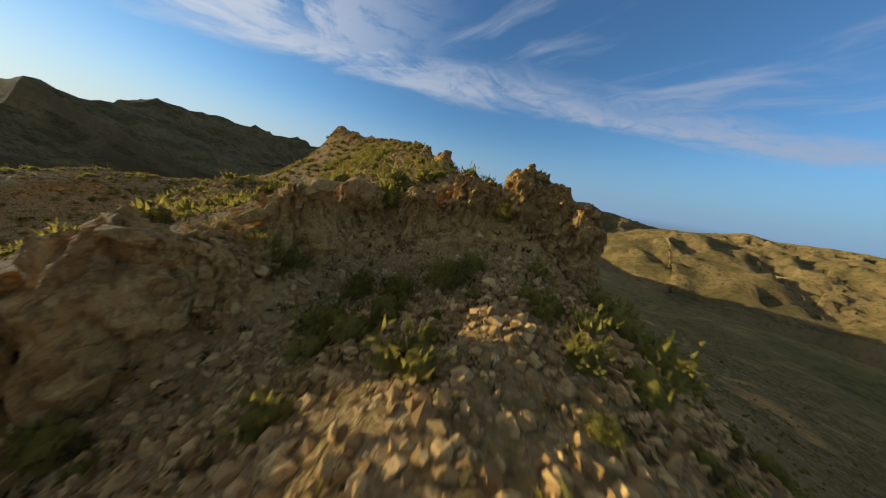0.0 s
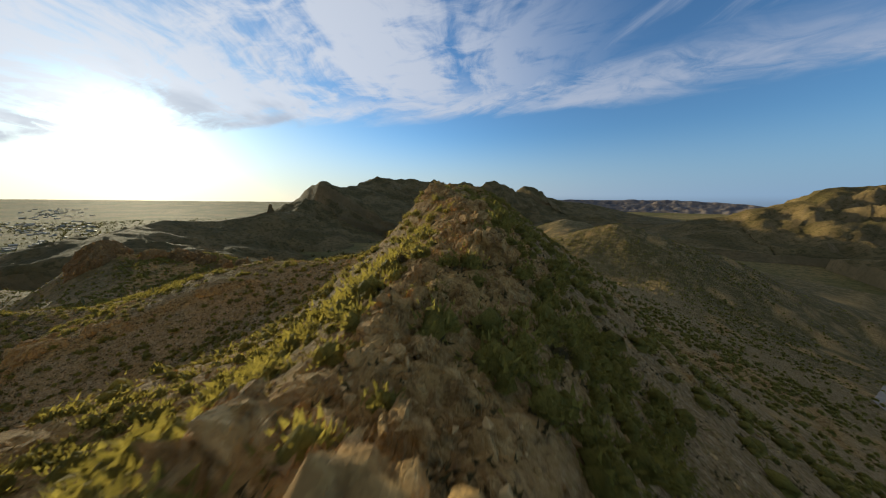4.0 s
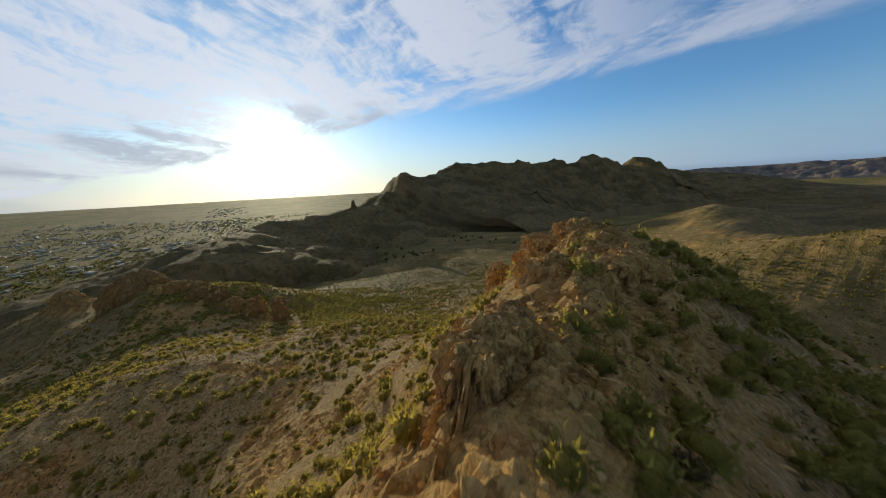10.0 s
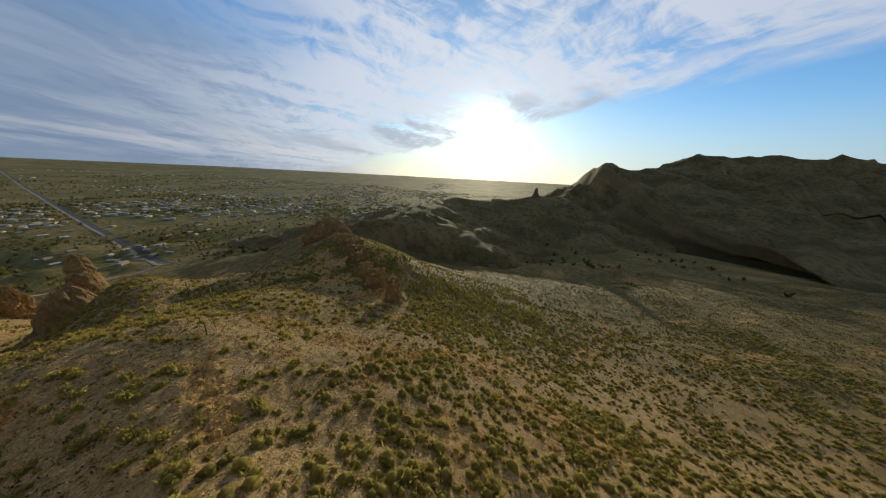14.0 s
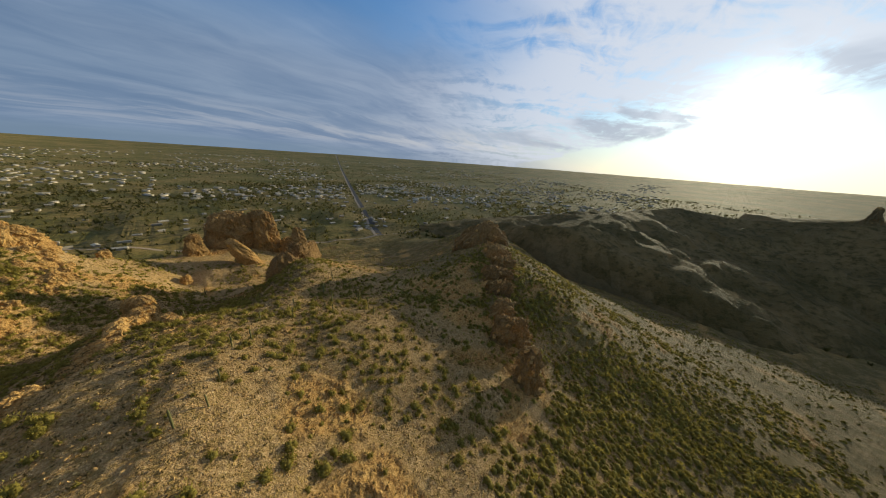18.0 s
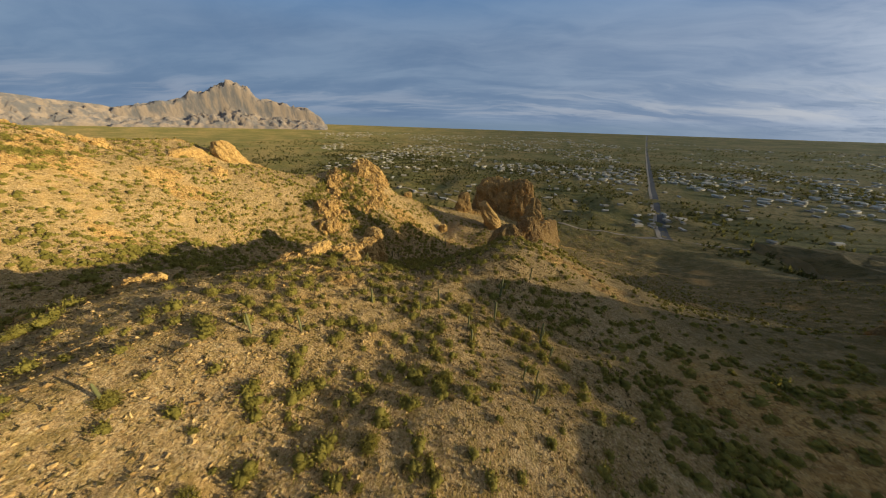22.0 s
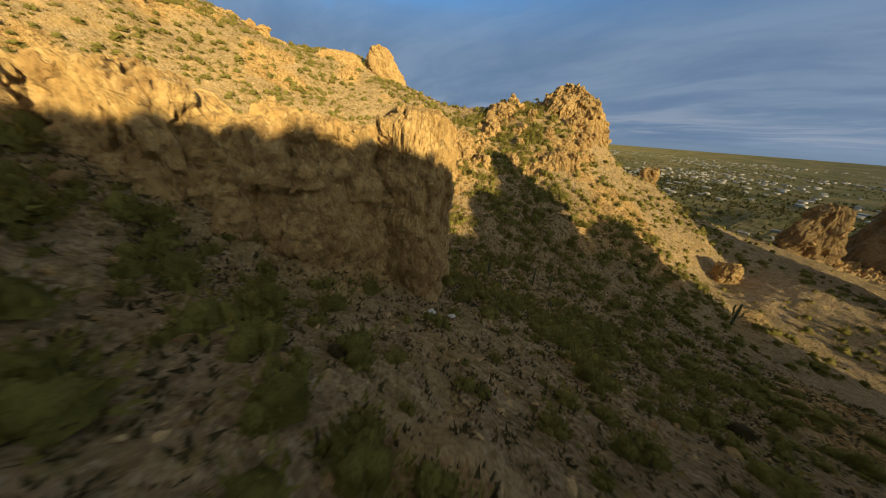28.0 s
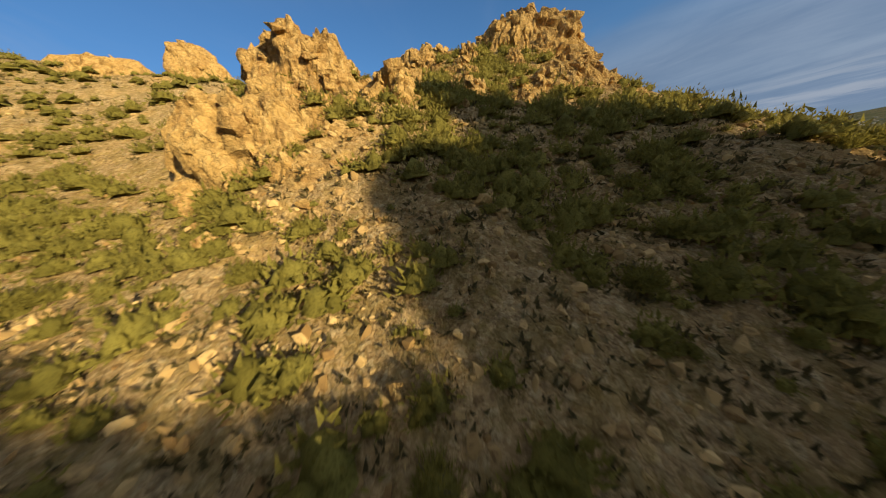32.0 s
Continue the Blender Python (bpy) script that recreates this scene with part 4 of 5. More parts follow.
outcrop("crest_rock", -65.4, 131.8, 3.0, 2.0, 100, 12, 24.9, "sunlit ribbed rock mass beside the knob", 37, 0.3, 1.1, 0.5, n_round=170, n_up=54, blocky=0.15)
outcrop("crest_rock", -69.3, 136.4, 4.2, 2.4, 20, 10, 24.4, "broken rock rib with a shaded hollow", 38, 0.3, 1.1, 0.5, n_round=170, n_up=54, blocky=0.15)
outcrop("crest_rock", -72.0, 135.6, 2.6, 2.0, 60, 8, 21.2, "broken rock rib stepping down from the crest", 39, 0.35, 1.0, 0.7, blocky=0.5)
outcrop("crest_rock", -77.5, 135.4, 3.6, 2.4, 170, 4, 17.6, "brown rock rib below the crest", 45, 0.4, 1.2, 0.8)

outcrop("rim_ledge", -112.5, 48, 5.5, 3.6, 60, -22, -12.2, "pale broken rock ledge on the spur's rim", 6, 0.25, 1.6, 0.7, 0.1, blocky=0.4)
outcrop("rim_ledge", -118.5, 24, 7.0, 3.0, 100, -26, -18.6, "pale flat-topped rock ledge along the spur's rim", 8, 0.25, 2.0, 0.6, 0.1, blocky=0.3)
outcrop("rim_ledge", -118, 12, 7.0, 3.0, 92, -29, -20.8, "pale flat-topped rock ledge along the spur's rim", 46, 0.25, 2.0, 0.6, 0.1, blocky=0.3)
outcrop("rim_ledge", -128.5, 12.5, 8.5, 2.8, 100, -32, -22.4, "long pale rock ledge stepping down below the rim", 10, 0.25, 2.0, 0.6, 0.1, blocky=0.3)
outcrop("rim_ledge", -118.5, 1, 4.5, 3.0, 80, -34, -25.4, "pale broken rock ledge at the rim's end", 47, 0.3, 1.8, 0.7, 0.2, blocky=0.4)
outcrop("twin_tower", -166, -203, 22, 15, 8, -88, -36, "massive tan rock tower on the lower slope", 18, 0.18, 4.6, 1.7, 0.25, blocky=0.25, shrink=0.25, n_round=200, n_up=60, mat=SHADED_BROWN)
outcrop("twin_tower", -192, -199, 17, 13, 100, -92, -35, "massive tan rock tower on the lower slope", 19, 0.25, 4.4, 1.7, 0.25, blocky=0.25, shrink=0.25, n_round=200, n_up=60, mat=SHADED_BROWN)
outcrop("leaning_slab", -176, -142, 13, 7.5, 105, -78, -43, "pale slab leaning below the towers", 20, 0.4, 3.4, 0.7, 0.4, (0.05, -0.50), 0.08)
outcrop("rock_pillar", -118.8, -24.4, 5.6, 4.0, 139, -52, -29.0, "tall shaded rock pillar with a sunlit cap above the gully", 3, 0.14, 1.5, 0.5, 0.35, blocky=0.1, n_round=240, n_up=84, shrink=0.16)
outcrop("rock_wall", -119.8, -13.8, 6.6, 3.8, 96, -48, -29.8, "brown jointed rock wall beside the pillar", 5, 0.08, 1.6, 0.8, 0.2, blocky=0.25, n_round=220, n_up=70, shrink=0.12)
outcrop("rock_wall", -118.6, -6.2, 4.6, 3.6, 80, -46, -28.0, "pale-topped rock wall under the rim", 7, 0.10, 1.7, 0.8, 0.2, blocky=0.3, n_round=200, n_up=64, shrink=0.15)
outcrop("dome_rock", -176.5, -58, 9.5, 8.0, 5, -54, -34.5, "dark rounded rock dome at the end of the spur", 9, 0.15, 3.4, 0.7, 0.5, blocky=0.08, shrink=0.45, mat=SHADED_BROWN)
outcrop("rust_ridge", -199, -80, 20, 6.0, 52, -78, -38, "long rust-brown rock ridge falling away behind the dome", 48, 0.45, 3.6, 0.7, 0.5, (-0.05, -0.05), 0.10, mat=SHADED_BROWN)
outcrop("rust_block", -186.5, -66.5, 7.0, 6.0, 15, -54, -30.0, "broad rust-brown rock shoulder under the pinnacle", 49, 0.15, 3.0, 0.6, 0.3, blocky=0.08, shrink=0.3, mat=SHADED_BROWN)
outcrop("rust_pinnacle", -188.5, -68.6, 5.0, 4.0, 105, -34, -20.6, "rust-brown wedge-shaped pinnacle on the rock ridge", 53, 0.42, 2.6, 0.5, 0.3, (-0.03, -0.02), 0.06, shrink=0.25, mat=SHADED_BROWN)
outcrop("rock_steps", -208, -180, 14, 8, 120, -100, -62, "broken rock steps falling from the towers", 50, 0.5, 3.6, 1.6, 0.5, mat=SHADED_BROWN)
outcrop("small_crag", -138, -172, 8.5, 6.0, 30, -72, -44.5, "small pale rock crag beside the towers", 22, 0.4, 2.6, 0.9, 0.4, mat=SHADED_BROWN)
outcrop("crag_summit", -74, -109, 16.5, 11.5, 35, -50, -16.8, "golden broken rock tower at the top of the crag", 12, 0.40, 2.6, 1.4, 0.25, blocky=0.7, chunk=1.4, n_round=200, n_up=60)
outcrop("crag_summit", -70, -110.5, 8.6, 6.8, 20, -30, -12.3, "golden rock crown piled on the tower", 11, 0.25, 2.2, 1.2, 0.2, blocky=0.7, chunk=1.4, n_round=180, n_up=50)
outcrop("crag_shoulder", -62, -90, 10.5, 6.5, 60, -36, -19.8, "golden jointed rock shoulder behind the gully head", 17, 0.3, 2.2, 1.15, 0.2, blocky=0.5, chunk=1.4)
outcrop("crag_shoulder", -88, -86, 10.5, 6.5, 40, -50, -35.0, "golden broken rock shoulder above the shaded slope", 13, 0.5, 2.0, 0.85, 0.3, blocky=1.0)
outcrop("crag_shoulder", -92, -104, 7.0, 5.5, 50, -50, -37.5, "broken rock knob on the sunlit slope", 25, 0.5, 1.8, 0.8, 0.3, blocky=0.9)
outcrop("crag_buttress", -78.5, -51.8, 6.8, 4.4, 25, -53, -38.4, "golden jointed buttress above the gully", 14, 0.18, 2.6, 0.85, 0.2, blocky=0.6, chunk=1.2, n_round=190, n_up=60)
outcrop("crag_buttress", -72, -60, 8.2, 5.4, 35, -46, -29.2, "golden jointed buttress above the gully", 21, 0.28, 2.8, 0.95, 0.2, blocky=0.6, chunk=1.2, n_round=190, n_up=60)
outcrop("crag_block", -98, -128, 3.2, 2.6, 20, -46, -36.8, "square boulder lodged on the slope", 23, 0.15, 2.0, 0.7, blocky=0.2)
outcrop("crag_block", -130, -119, 3.4, 2.4, 40, -66, -58.0, "dark hollowed boulder on the sunlit slope", 51, 0.2, 2.0, 0.8, blocky=0.3)
outcrop("beak_rock", -7, -61.5, 9.5, 6.0, 70, -26, -5.0, "smooth pale rock mass on the skyline", 16, 0.6, 3.0, 0.5, 0.5, (0.0, 0.0), 0.06)
outcrop("beak_rock", -10, -63.0, 8.0, 6.0, 80, -14, 0.6, "leaning beak-shaped rock on the skyline", 15, 0.55, 3.4, 0.5, 0.2, (0.26, 0.0), 0.04)
outcrop("golden_boulder", -23, -42.5, 4.2, 3.0, 80, -20, -11.4, "smooth golden boulder low on the sunlit slope", 36, 0.35, 2.6, 0.4, 0.4, blocky=0.05)
outcrop("rock_bench", -4, -44, 12.5, 5.0, 85, -20, -3.0, "low smooth rock bench on the skyline", 27, 0.3, 3.4, 0.5, 0.25, (0.0, 0.0), 0.06)
outcrop("ridge_spire", -866, 287, 15, 13, 20, -62, 1.0, "dark pointed rock spire on the far ridge", 75, 0.75, 8.0, 2.5, 0.5, blocky=0.1, n_round=60, n_up=24, mat=FAR)
FACE = dict(blocky=0.7, n_round=140, n_up=48, chunk=1.2)
outcrop("face_rock", 25.4, -2.9, 1.9, 1.5, 30, 2.5, 9.5, "sunlit jagged rock on top of the stony face", 52, 0.3, 0.8, 0.45, 0.3, **FACE)
outcrop("face_rock", 27.2, -2.9, 1.5, 1.2, 10, 2.0, 9.0, "pale upright slab on top of the stony face", 55, 0.2, 0.7, 0.4, 0.3, **FACE)
outcrop("face_rock", 21.6, -3.0, 1.6, 1.2, 60, 2.0, 8.6, "upright fin of golden rock in the stony face", 58, 0.25, 0.6, 0.4, 0.3, **FACE)
outcrop("face_rock", 29.2, -3.0, 1.9, 1.6, 20, -1, 7.7, "dark broken rock at the end of the stony face", 61, 0.3, 0.8, 0.45, 0.3, **FACE)
outcrop("face_rock", 14.8, -5.3, 1.9, 1.5, 40, -1, 6.6, "shaded jointed rock wall of the stony face", 64, 0.1, 1.9, 0.85, 0.25, **FACE)
outcrop("face_rock", 13.0, -9.0, 2.5, 1.5, 62, -2, 5.9, "tall shaded slab wall of the stony face", 67, 0.06, 2.2, 0.8, 0.2, **FACE)
outcrop("face_rock", 11.7, -12.6, 1.5, 1.2, 60, -3, 3.9, "broken rock between the slabs of the stony face", 72, 0.15, 0.8, 0.5, 0.25, **FACE)
outcrop("face_rock", 10.3, -14.4, 2.2, 1.6, 60, -5, 3.6, "overhanging rock mass at the end of the stony face", 70, -0.1, 2.0, 0.8, 0.25, **FACE)
outcrop("face_rock", 18.2, -4.4, 1.5, 1.1, 45, 0, 7.0, "broken rock rib in the stony face", 73, 0.2, 0.6, 0.4, 0.3, **FACE)


# smaller broken rock that ties the big masses together
heaps = np.random.RandomState(91)


def rock_rib(name, line, count, size, above, label, seed, joint):
    """Outcrops scattered along a line, sunk into the slope and a little proud of it."""
    pts = np.array(dense(line, 1.0))
    for k in range(count):
        p = pts[int((k + heaps.uniform(0, 0.9)) / count * (len(pts) - 1))]
        px, py = p[0] + heaps.normal(0, size[1] * 0.7), p[1] + heaps.normal(0, size[1] * 0.7)
        r = heaps.uniform(*size)
        ground = z_at(px, py)
        outcrop(name, px, py, r, r * heaps.uniform(0.6, 0.9), heaps.uniform(0, 180), ground - r * 1.6, ground + r * heaps.uniform(*above), label,
                seed + k, 0.35, joint, joint * 0.5, 0.3, blocky=1.0, n_round=64, n_up=24, shrink=0.1, chunk=1.4)


rock_rib("crag_block", [(-75, -57, 0), (-66, -80, 0), (-60, -98, 0)], 10, (1.8, 3.8), (0.3, 0.95), "broken golden rock on the flank of the crag", 300, 1.5)
rock_rib("crag_block", [(-80, -104, 0), (-88, -97, 0), (-92, -94, 0)], 8, (1.5, 3.0), (0.15, 0.6), "broken golden rock on the rib below the summit", 330, 1.4)
rock_rib("crag_block", [(-78, -62, 0), (-82, -74, 0), (-76, -88, 0), (-72, -98, 0)], 10, (1.6, 3.2), (0.25, 0.8), "weathered rock standing out of the slope of the crag", 360, 1.4)
rock_rib("crest_rock", [(11, 29, 0), (8.2, 35, 0), (0, 50, 0), (-13, 68, 0), (-26, 78, 0)], 14, (1.1, 2.5), (0.3, 0.7), "weathered jointed rock knob on the crest", 450, 1.3)
rock_rib("crest_fin", [(12.6, 25, 0), (8.2, 35, 0), (0, 50, 0), (-13, 68, 0), (-21, 74, 0)], 18, (0.5, 1.3), (0.3, 1.0), "small upright fin of pale rock on the crest", 400, 0.7)
# sun blocker added beside the view; keeps the face's foot in shade
outcrop("face_rock", 7.8, -18.2, 2.8, 1.7, 80, -8, 3.0, "rounded rock mass added out of view to shade the stony face's foot", 74, 0.1, 2.2, 0.8, 0.25, **FACE)
# ---- loose stones ----
def inside(rng, count, box):
    return rng.uniform(box[0], box[2], count), rng.uniform(box[1], box[3], count)


def slope_at(x, y, step=0.6):
    return np.hypot(height(x + step, y) - height(x - step, y), height(x, y + step) - height(x, y - step)) / (2 * step)


def strewn(name, shapes, boxes, low, high, sink, mat, label, category, seed, keep=None, tip=0.35, power=2.2):
    """Many small things over the ground, as one object."""
    rng = np.random.RandomState(seed)
    xs, ys, ss = [], [], []
    for box, count in boxes:
        x, y = inside(rng, count, box)
        if keep is not None:
            k = keep(x, y, rng)
            x, y = x[k], y[k]
        xs.append(x), ys.append(y), ss.append(low + (high - low) * rng.uniform(0, 1, len(x)) ** power)
    x, y, s = np.concatenate(xs), np.concatenate(ys), np.concatenate(ss)
    where = np.stack([x, y, height(x, y) + s * sink], 1)
    co, tri = gathered(shapes, where, s, spin(rng, len(x), tip), rng)
    return tagged(new(name, triangles(name, co, tri, mat, mat in (ROCK, STONE))), label, category, kind="stuff")


def stony(x, y, rng):
    bare, _ = rockiness(x, y)
    return rng.uniform(0, 1, len(x)) < 0.25 + 0.6 * (value_noise(x, y, 9, 55) > 0) + bare * 0.4


def craggy(x, y, rng):
    bare, _ = rockiness(x, y)
    return rng.uniform(0, 1, len(x)) < bare * 1.2 - 0.1


PEBBLES = [hull(np.random.RandomState(70 + k), 7, (1, 0.85, 0.7)) for k in range(6)]
strewn("loose_stones", PEBBLES, [((4, -36, 40, 40), 9000), ((-75, 40, 25, 150), 5500), ((-185, 0, -95, 125), 11000), ((-165, -70, -85, 20), 8000), ((-120, -135, -40, -20), 4500), ((-60, -60, 20, 60), 5000)],
       0.06, 0.34, 0.15, STONE, "loose tan stones strewn over the slopes", "stones", 81, stony)
strewn("broken_rock", STONES + SLABS, [((2, -20, 36, 40), 4500), ((-80, 34, 20, 150), 13000), ((-130, -30, -95, 60), 900), ((-105, -135, -50, -45), 2200), ((-30, -95, 30, -45), 700), ((-270, 30, -190, 100), 900)],
       0.10, 0.46, 0.05, ROCK, "broken golden rock along the crests", "rocks", 82, craggy, 0.25)

strewn("talus", STONES + SLABS, [((9, -27, 35, -6), 3400), ((4, 2, 27, 36), 1300), ((-128, -92, -82, -38), 3000), ((-175, 10, -120, 75), 1500)],
       0.09, 0.36, 0.1, STONE, "angular talus stones below the rock faces", "stones", 83, None, 0.4)

rng = np.random.RandomState(90)
BOULDERS = [triangles("boulder", co, tri, ROCK, True) for co, tri in STONES]
PLACES = [((8, -24, 34, -5), 52, 0.1, 0.34), ((8, -2, 28, 34), 60, 0.1, 0.34), ((-10, 34, 14, 66), 34, 0.12, 0.4), ((-60, 78, -30, 130), 34, 0.15, 0.5), ((-150, -45, -105, 0), 44, 0.2, 0.6),
          ((-118, -80, -80, -35), 40, 0.2, 0.7), ((-180, 5, -120, 70), 30, 0.15, 0.5)]
for box, count, low, high in PLACES:
    bx, by = inside(rng, count, box)
    bz = height(bx, by)
    for x, y, z in zip(bx, by, bz):
        s = low + (high - low) * rng.uniform() ** 2
        ob = new("boulder", BOULDERS[rng.randint(len(BOULDERS))])
        ob.matrix_world = Matrix.LocRotScale((x, y, z + s * 0.22), Euler((rng.normal(0, 0.3), rng.normal(0, 0.3), rng.uniform(0, 6.28))), (s, s, s))
        tagged(ob, "angular tan boulder half sunk in the stony slope", "boulder", "boulders on the slopes")


PALE_ROCK = material("pale_stone", build_plain((0.62, 0.52, 0.37, 1), (0.80, 0.70, 0.51, 1), 3.0, 0.9, 0.04))
for x, y, z, s in ((-127.6, -21.6, -44.0, 0.85), (-128.0, -23.6, -46.0, 0.5)):
    ob = new("white_boulder", triangles("white_boulder", *STONES[3], PALE_ROCK, True))
    ob.matrix_world = Matrix.LocRotScale((x, y, z_at(x, y) + 0.1), Euler((0.2, 0.1, x)), (s, s * 0.7, s * 0.5))
    tagged(ob, "pale whitish boulder lying under the rock pillar", "boulder", "boulders on the slopes")


# ---- plants ----
def spray(rng, count, radius, tall, leaf, lumps=9, floor=0.12):
    """Small leaf sprays in uneven clumps: corners and triangles."""
    middle = rng.normal(0, 1, (lumps, 3))
    middle /= np.linalg.norm(middle, axis=1)[:, None]
    middle *= rng.uniform(0.35, 0.85, (lumps, 1))
    middle[:, 2] = np.abs(middle[:, 2])
    at = middle[rng.randint(0, lumps, count)] + rng.normal(0, 0.2, (count, 3))
    at = at * np.array([radius, radius, tall])
    at[:, 2] = np.abs(at[:, 2]) + floor
    way = at / (np.linalg.norm(at, axis=1)[:, None] + 1e-6) + rng.normal(0, 0.7, (count, 3)) + np.array([0, 0, 0.5])
    way /= np.linalg.norm(way, axis=1)[:, None]
    across = np.cross(way, rng.normal(0, 1, (count, 3)))
    across /= np.linalg.norm(across, axis=1)[:, None]
    size = leaf * rng.uniform(0.6, 1.4, (count, 1))
    co = np.stack([at - across * size * 0.28, at + across * size * 0.28, at + way * size], 1).reshape(-1, 3)
    return co, np.arange(count * 3).reshape(-1, 3)


def bush(rng, leaves, radius, tall, leaf, lumps=4, rounds=6, floor=0.02, skinned=True, wide=0.13):
    """A rounded clump of fine sprays round a few lumps; far off the lumps have a leafy skin of their own."""
    co, tri, start = [], [], 0
    for k in range(lumps):
        a, out = rng.uniform(0, math.tau), (0.0 if k == 0 else rng.uniform(0.25, 0.6)) * radius
        size = rng.uniform(0.40, 0.62) * radius * (1.15 if k == 0 else 0.85)
        mid = np.array([math.cos(a) * out, math.sin(a) * out, 0.0])
        ring, levels = rounds, max(2, rounds // 2)
        for i in range(levels):
            t = i / levels * 1.4
            for j in range(ring):
                b = (j + 0.5 * (i % 2)) / ring * math.tau
                r = size * math.cos(t) * rng.uniform(0.72, 1.12)
                co.append(mid + np.array([math.cos(b) * r, math.sin(b) * r, floor + tall * (0.9 if k else 1.0) * math.sin(t) * rng.uniform(0.75, 1.0) * size / radius * 1.3]))
        co.append(mid + np.array([0, 0, floor + tall * size / radius * 1.25]))
        for i in range(levels - 1):
            for j in range(ring):
                p, q = start + i * ring + j, start + i * ring + (j + 1) % ring
                tri += [(p, q, q + ring), (p, q + ring, p + ring)]
        tri += [(start + (levels - 1) * ring + j, start + (levels - 1) * ring + (j + 1) % ring, start + levels * ring) for j in range(ring)]
        start += levels * ring + 1
    skin = np.array(co)
    at = skin[rng.randint(0, len(skin), leaves)] * rng.uniform(0.85 if skinned else 0.7, 1.2, (leaves, 1)) + rng.normal(0, 0.09 * radius, (leaves, 3))
    at[:, 2] = np.abs(at[:, 2])
    way = at / (np.linalg.norm(at, axis=1)[:, None] + 1e-6) + rng.normal(0, 0.55, (leaves, 3)) + np.array([0, 0, 0.6])
    way /= np.linalg.norm(way, axis=1)[:, None]
    across = np.cross(way, rng.normal(0, 1, (leaves, 3)))
    across /= np.linalg.norm(across, axis=1)[:, None]
    size = leaf * rng.uniform(0.5, 1.4, (leaves, 1))
    tips = np.stack([at - across * size * wide, at + across * size * wide, at + way * size], 1).reshape(-1, 3)
    if not skinned:
        skin = skin * np.array([0.8, 0.8, 0.85])
    return np.concatenate([skin, tips]), np.concatenate([np.array(tri), np.arange(leaves * 3).reshape(-1, 3) + len(skin)])


def stems(rng, count, radius, tall, thick):
    """Thin three-sided stems that fan out from the root."""
    co, tri = [], []
    for _ in range(count):
        a, out, up = rng.uniform(0, math.tau), rng.uniform(0.25, 0.8) * radius, rng.uniform(0.5, 0.95) * tall
        tip = np.array([math.cos(a) * out, math.sin(a) * out, up])
        mid = tip * 0.5 + np.array([rng.normal(0, 0.06), rng.normal(0, 0.06), 0.05 * tall])
        rings = [(np.array([0, 0, -0.1]), thick), (mid, thick * 0.7), (tip, thick * 0.25)]
        base = len(co)
        for p, t in rings:
            co += [p + t * np.array([math.cos(b), math.sin(b), 0]) for b in (0, 2.1, 4.2)]
        for r in (0, 3):
            for k in range(3):
                p, q = base + r + k, base + r + (k + 1) % 3
                tri += [(p, q, q + 3), (p, q + 3, p + 3)]
    return np.array(co), np.array(tri)


rng = np.random.RandomState(91)
KINDS = []
for k in range(6):
    r, t = (1.0, 0.95) if k < 4 else (1.0, 1.35)
    KINDS.append((triangles("shrub", *stems(rng, 9, r, t, 0.025), TWIG), triangles("crown", *bush(rng, 1900, r, t * 1.15, 0.17, 7, 7, skinned=False, wide=0.16), LEAF)))
GREY = [(triangles("shrub", *stems(rng, 8, 1, 0.8, 0.02), TWIG), triangles("crown", *bush(rng, 1300, 1.0, 0.85, 0.15, 6, 7, skinned=False, wide=0.16), BRITTLE)) for k in range(3)]


def shrub(x, y, s, kinds, label, group):
    stem, crown = kinds[rng.randint(len(kinds))]
    ob = new("shrub", stem)
    ob.matrix_world = Matrix.LocRotScale((x, y, z_at(x, y) - 0.03), Euler((0, 0, rng.uniform(0, 6.28))), (s, s, s * rng.uniform(0.85, 1.15)))
    top = new("crown", crown)
    top.parent = ob
    return tagged(ob, label, "shrub", group)


def green(x, y):
    """Where shrubs stand thick."""
    return np.clip(0.5 + 0.6 * value_noise(x, y, 23, 57) + 0.35 * value_noise(x, y, 8, 58), 0, 1)


NEAR = [((6, -26, 36, -8), 14), ((2, -4, 30, 36), 32), ((-18, 34, 20, 70), 20), ((-70, 70, -10, 135), 32), ((-112, 60, -60, 130), 16), ((-185, 5, -110, 80), 40), ((-165, -60, -110, 8), 26), ((-125, -95, -70, -30), 104)]
for box, count in NEAR:
    made = 0
    while made < count:
        x, y = rng.uniform(box[0], box[2]), rng.uniform(box[1], box[3])
        if rng.uniform() < float(green(np.array([x]), np.array([y]))[0]) and not (-133 < x < -121 and -33 < y < -13):
            s = rng.uniform(0.55, 1.35) * (1.25 if x < -100 and y < 0 else 1.0)
            if rng.uniform() < 0.75:
                shrub(x, y, s, KINDS, "rounded olive-green desert shrub on the stony slope", "olive shrubs")
            else:
                shrub(x, y, s * 0.8, GREY, "dry grey-green desert scrub on the stony slope", "grey shrubs")
            made += 1


def clear_of_way(x, y):
    """Few shrubs on the bare stretch under the rock pillar."""
    return np.where((x > -133) & (x < -121) & (y > -33) & (y < -13), 0.3, 1.0)


def shrubby(x, y, rng):
    away = np.hypot(x + 130, y - 40)
    bare, _ = rockiness(x, y)
    thin = np.where((x > -200) & (x < -105) & (y > 10) & (y < 110), 0.65, 1.0)
    return (rng.uniform(0, 1, len(x)) < clear_of_way(x, y) * thin * (0.12 + green(x, y)) * (1 - 0.75 * np.clip(bare, 0, 1)) + 0.02) & (height(x, y) > -118)


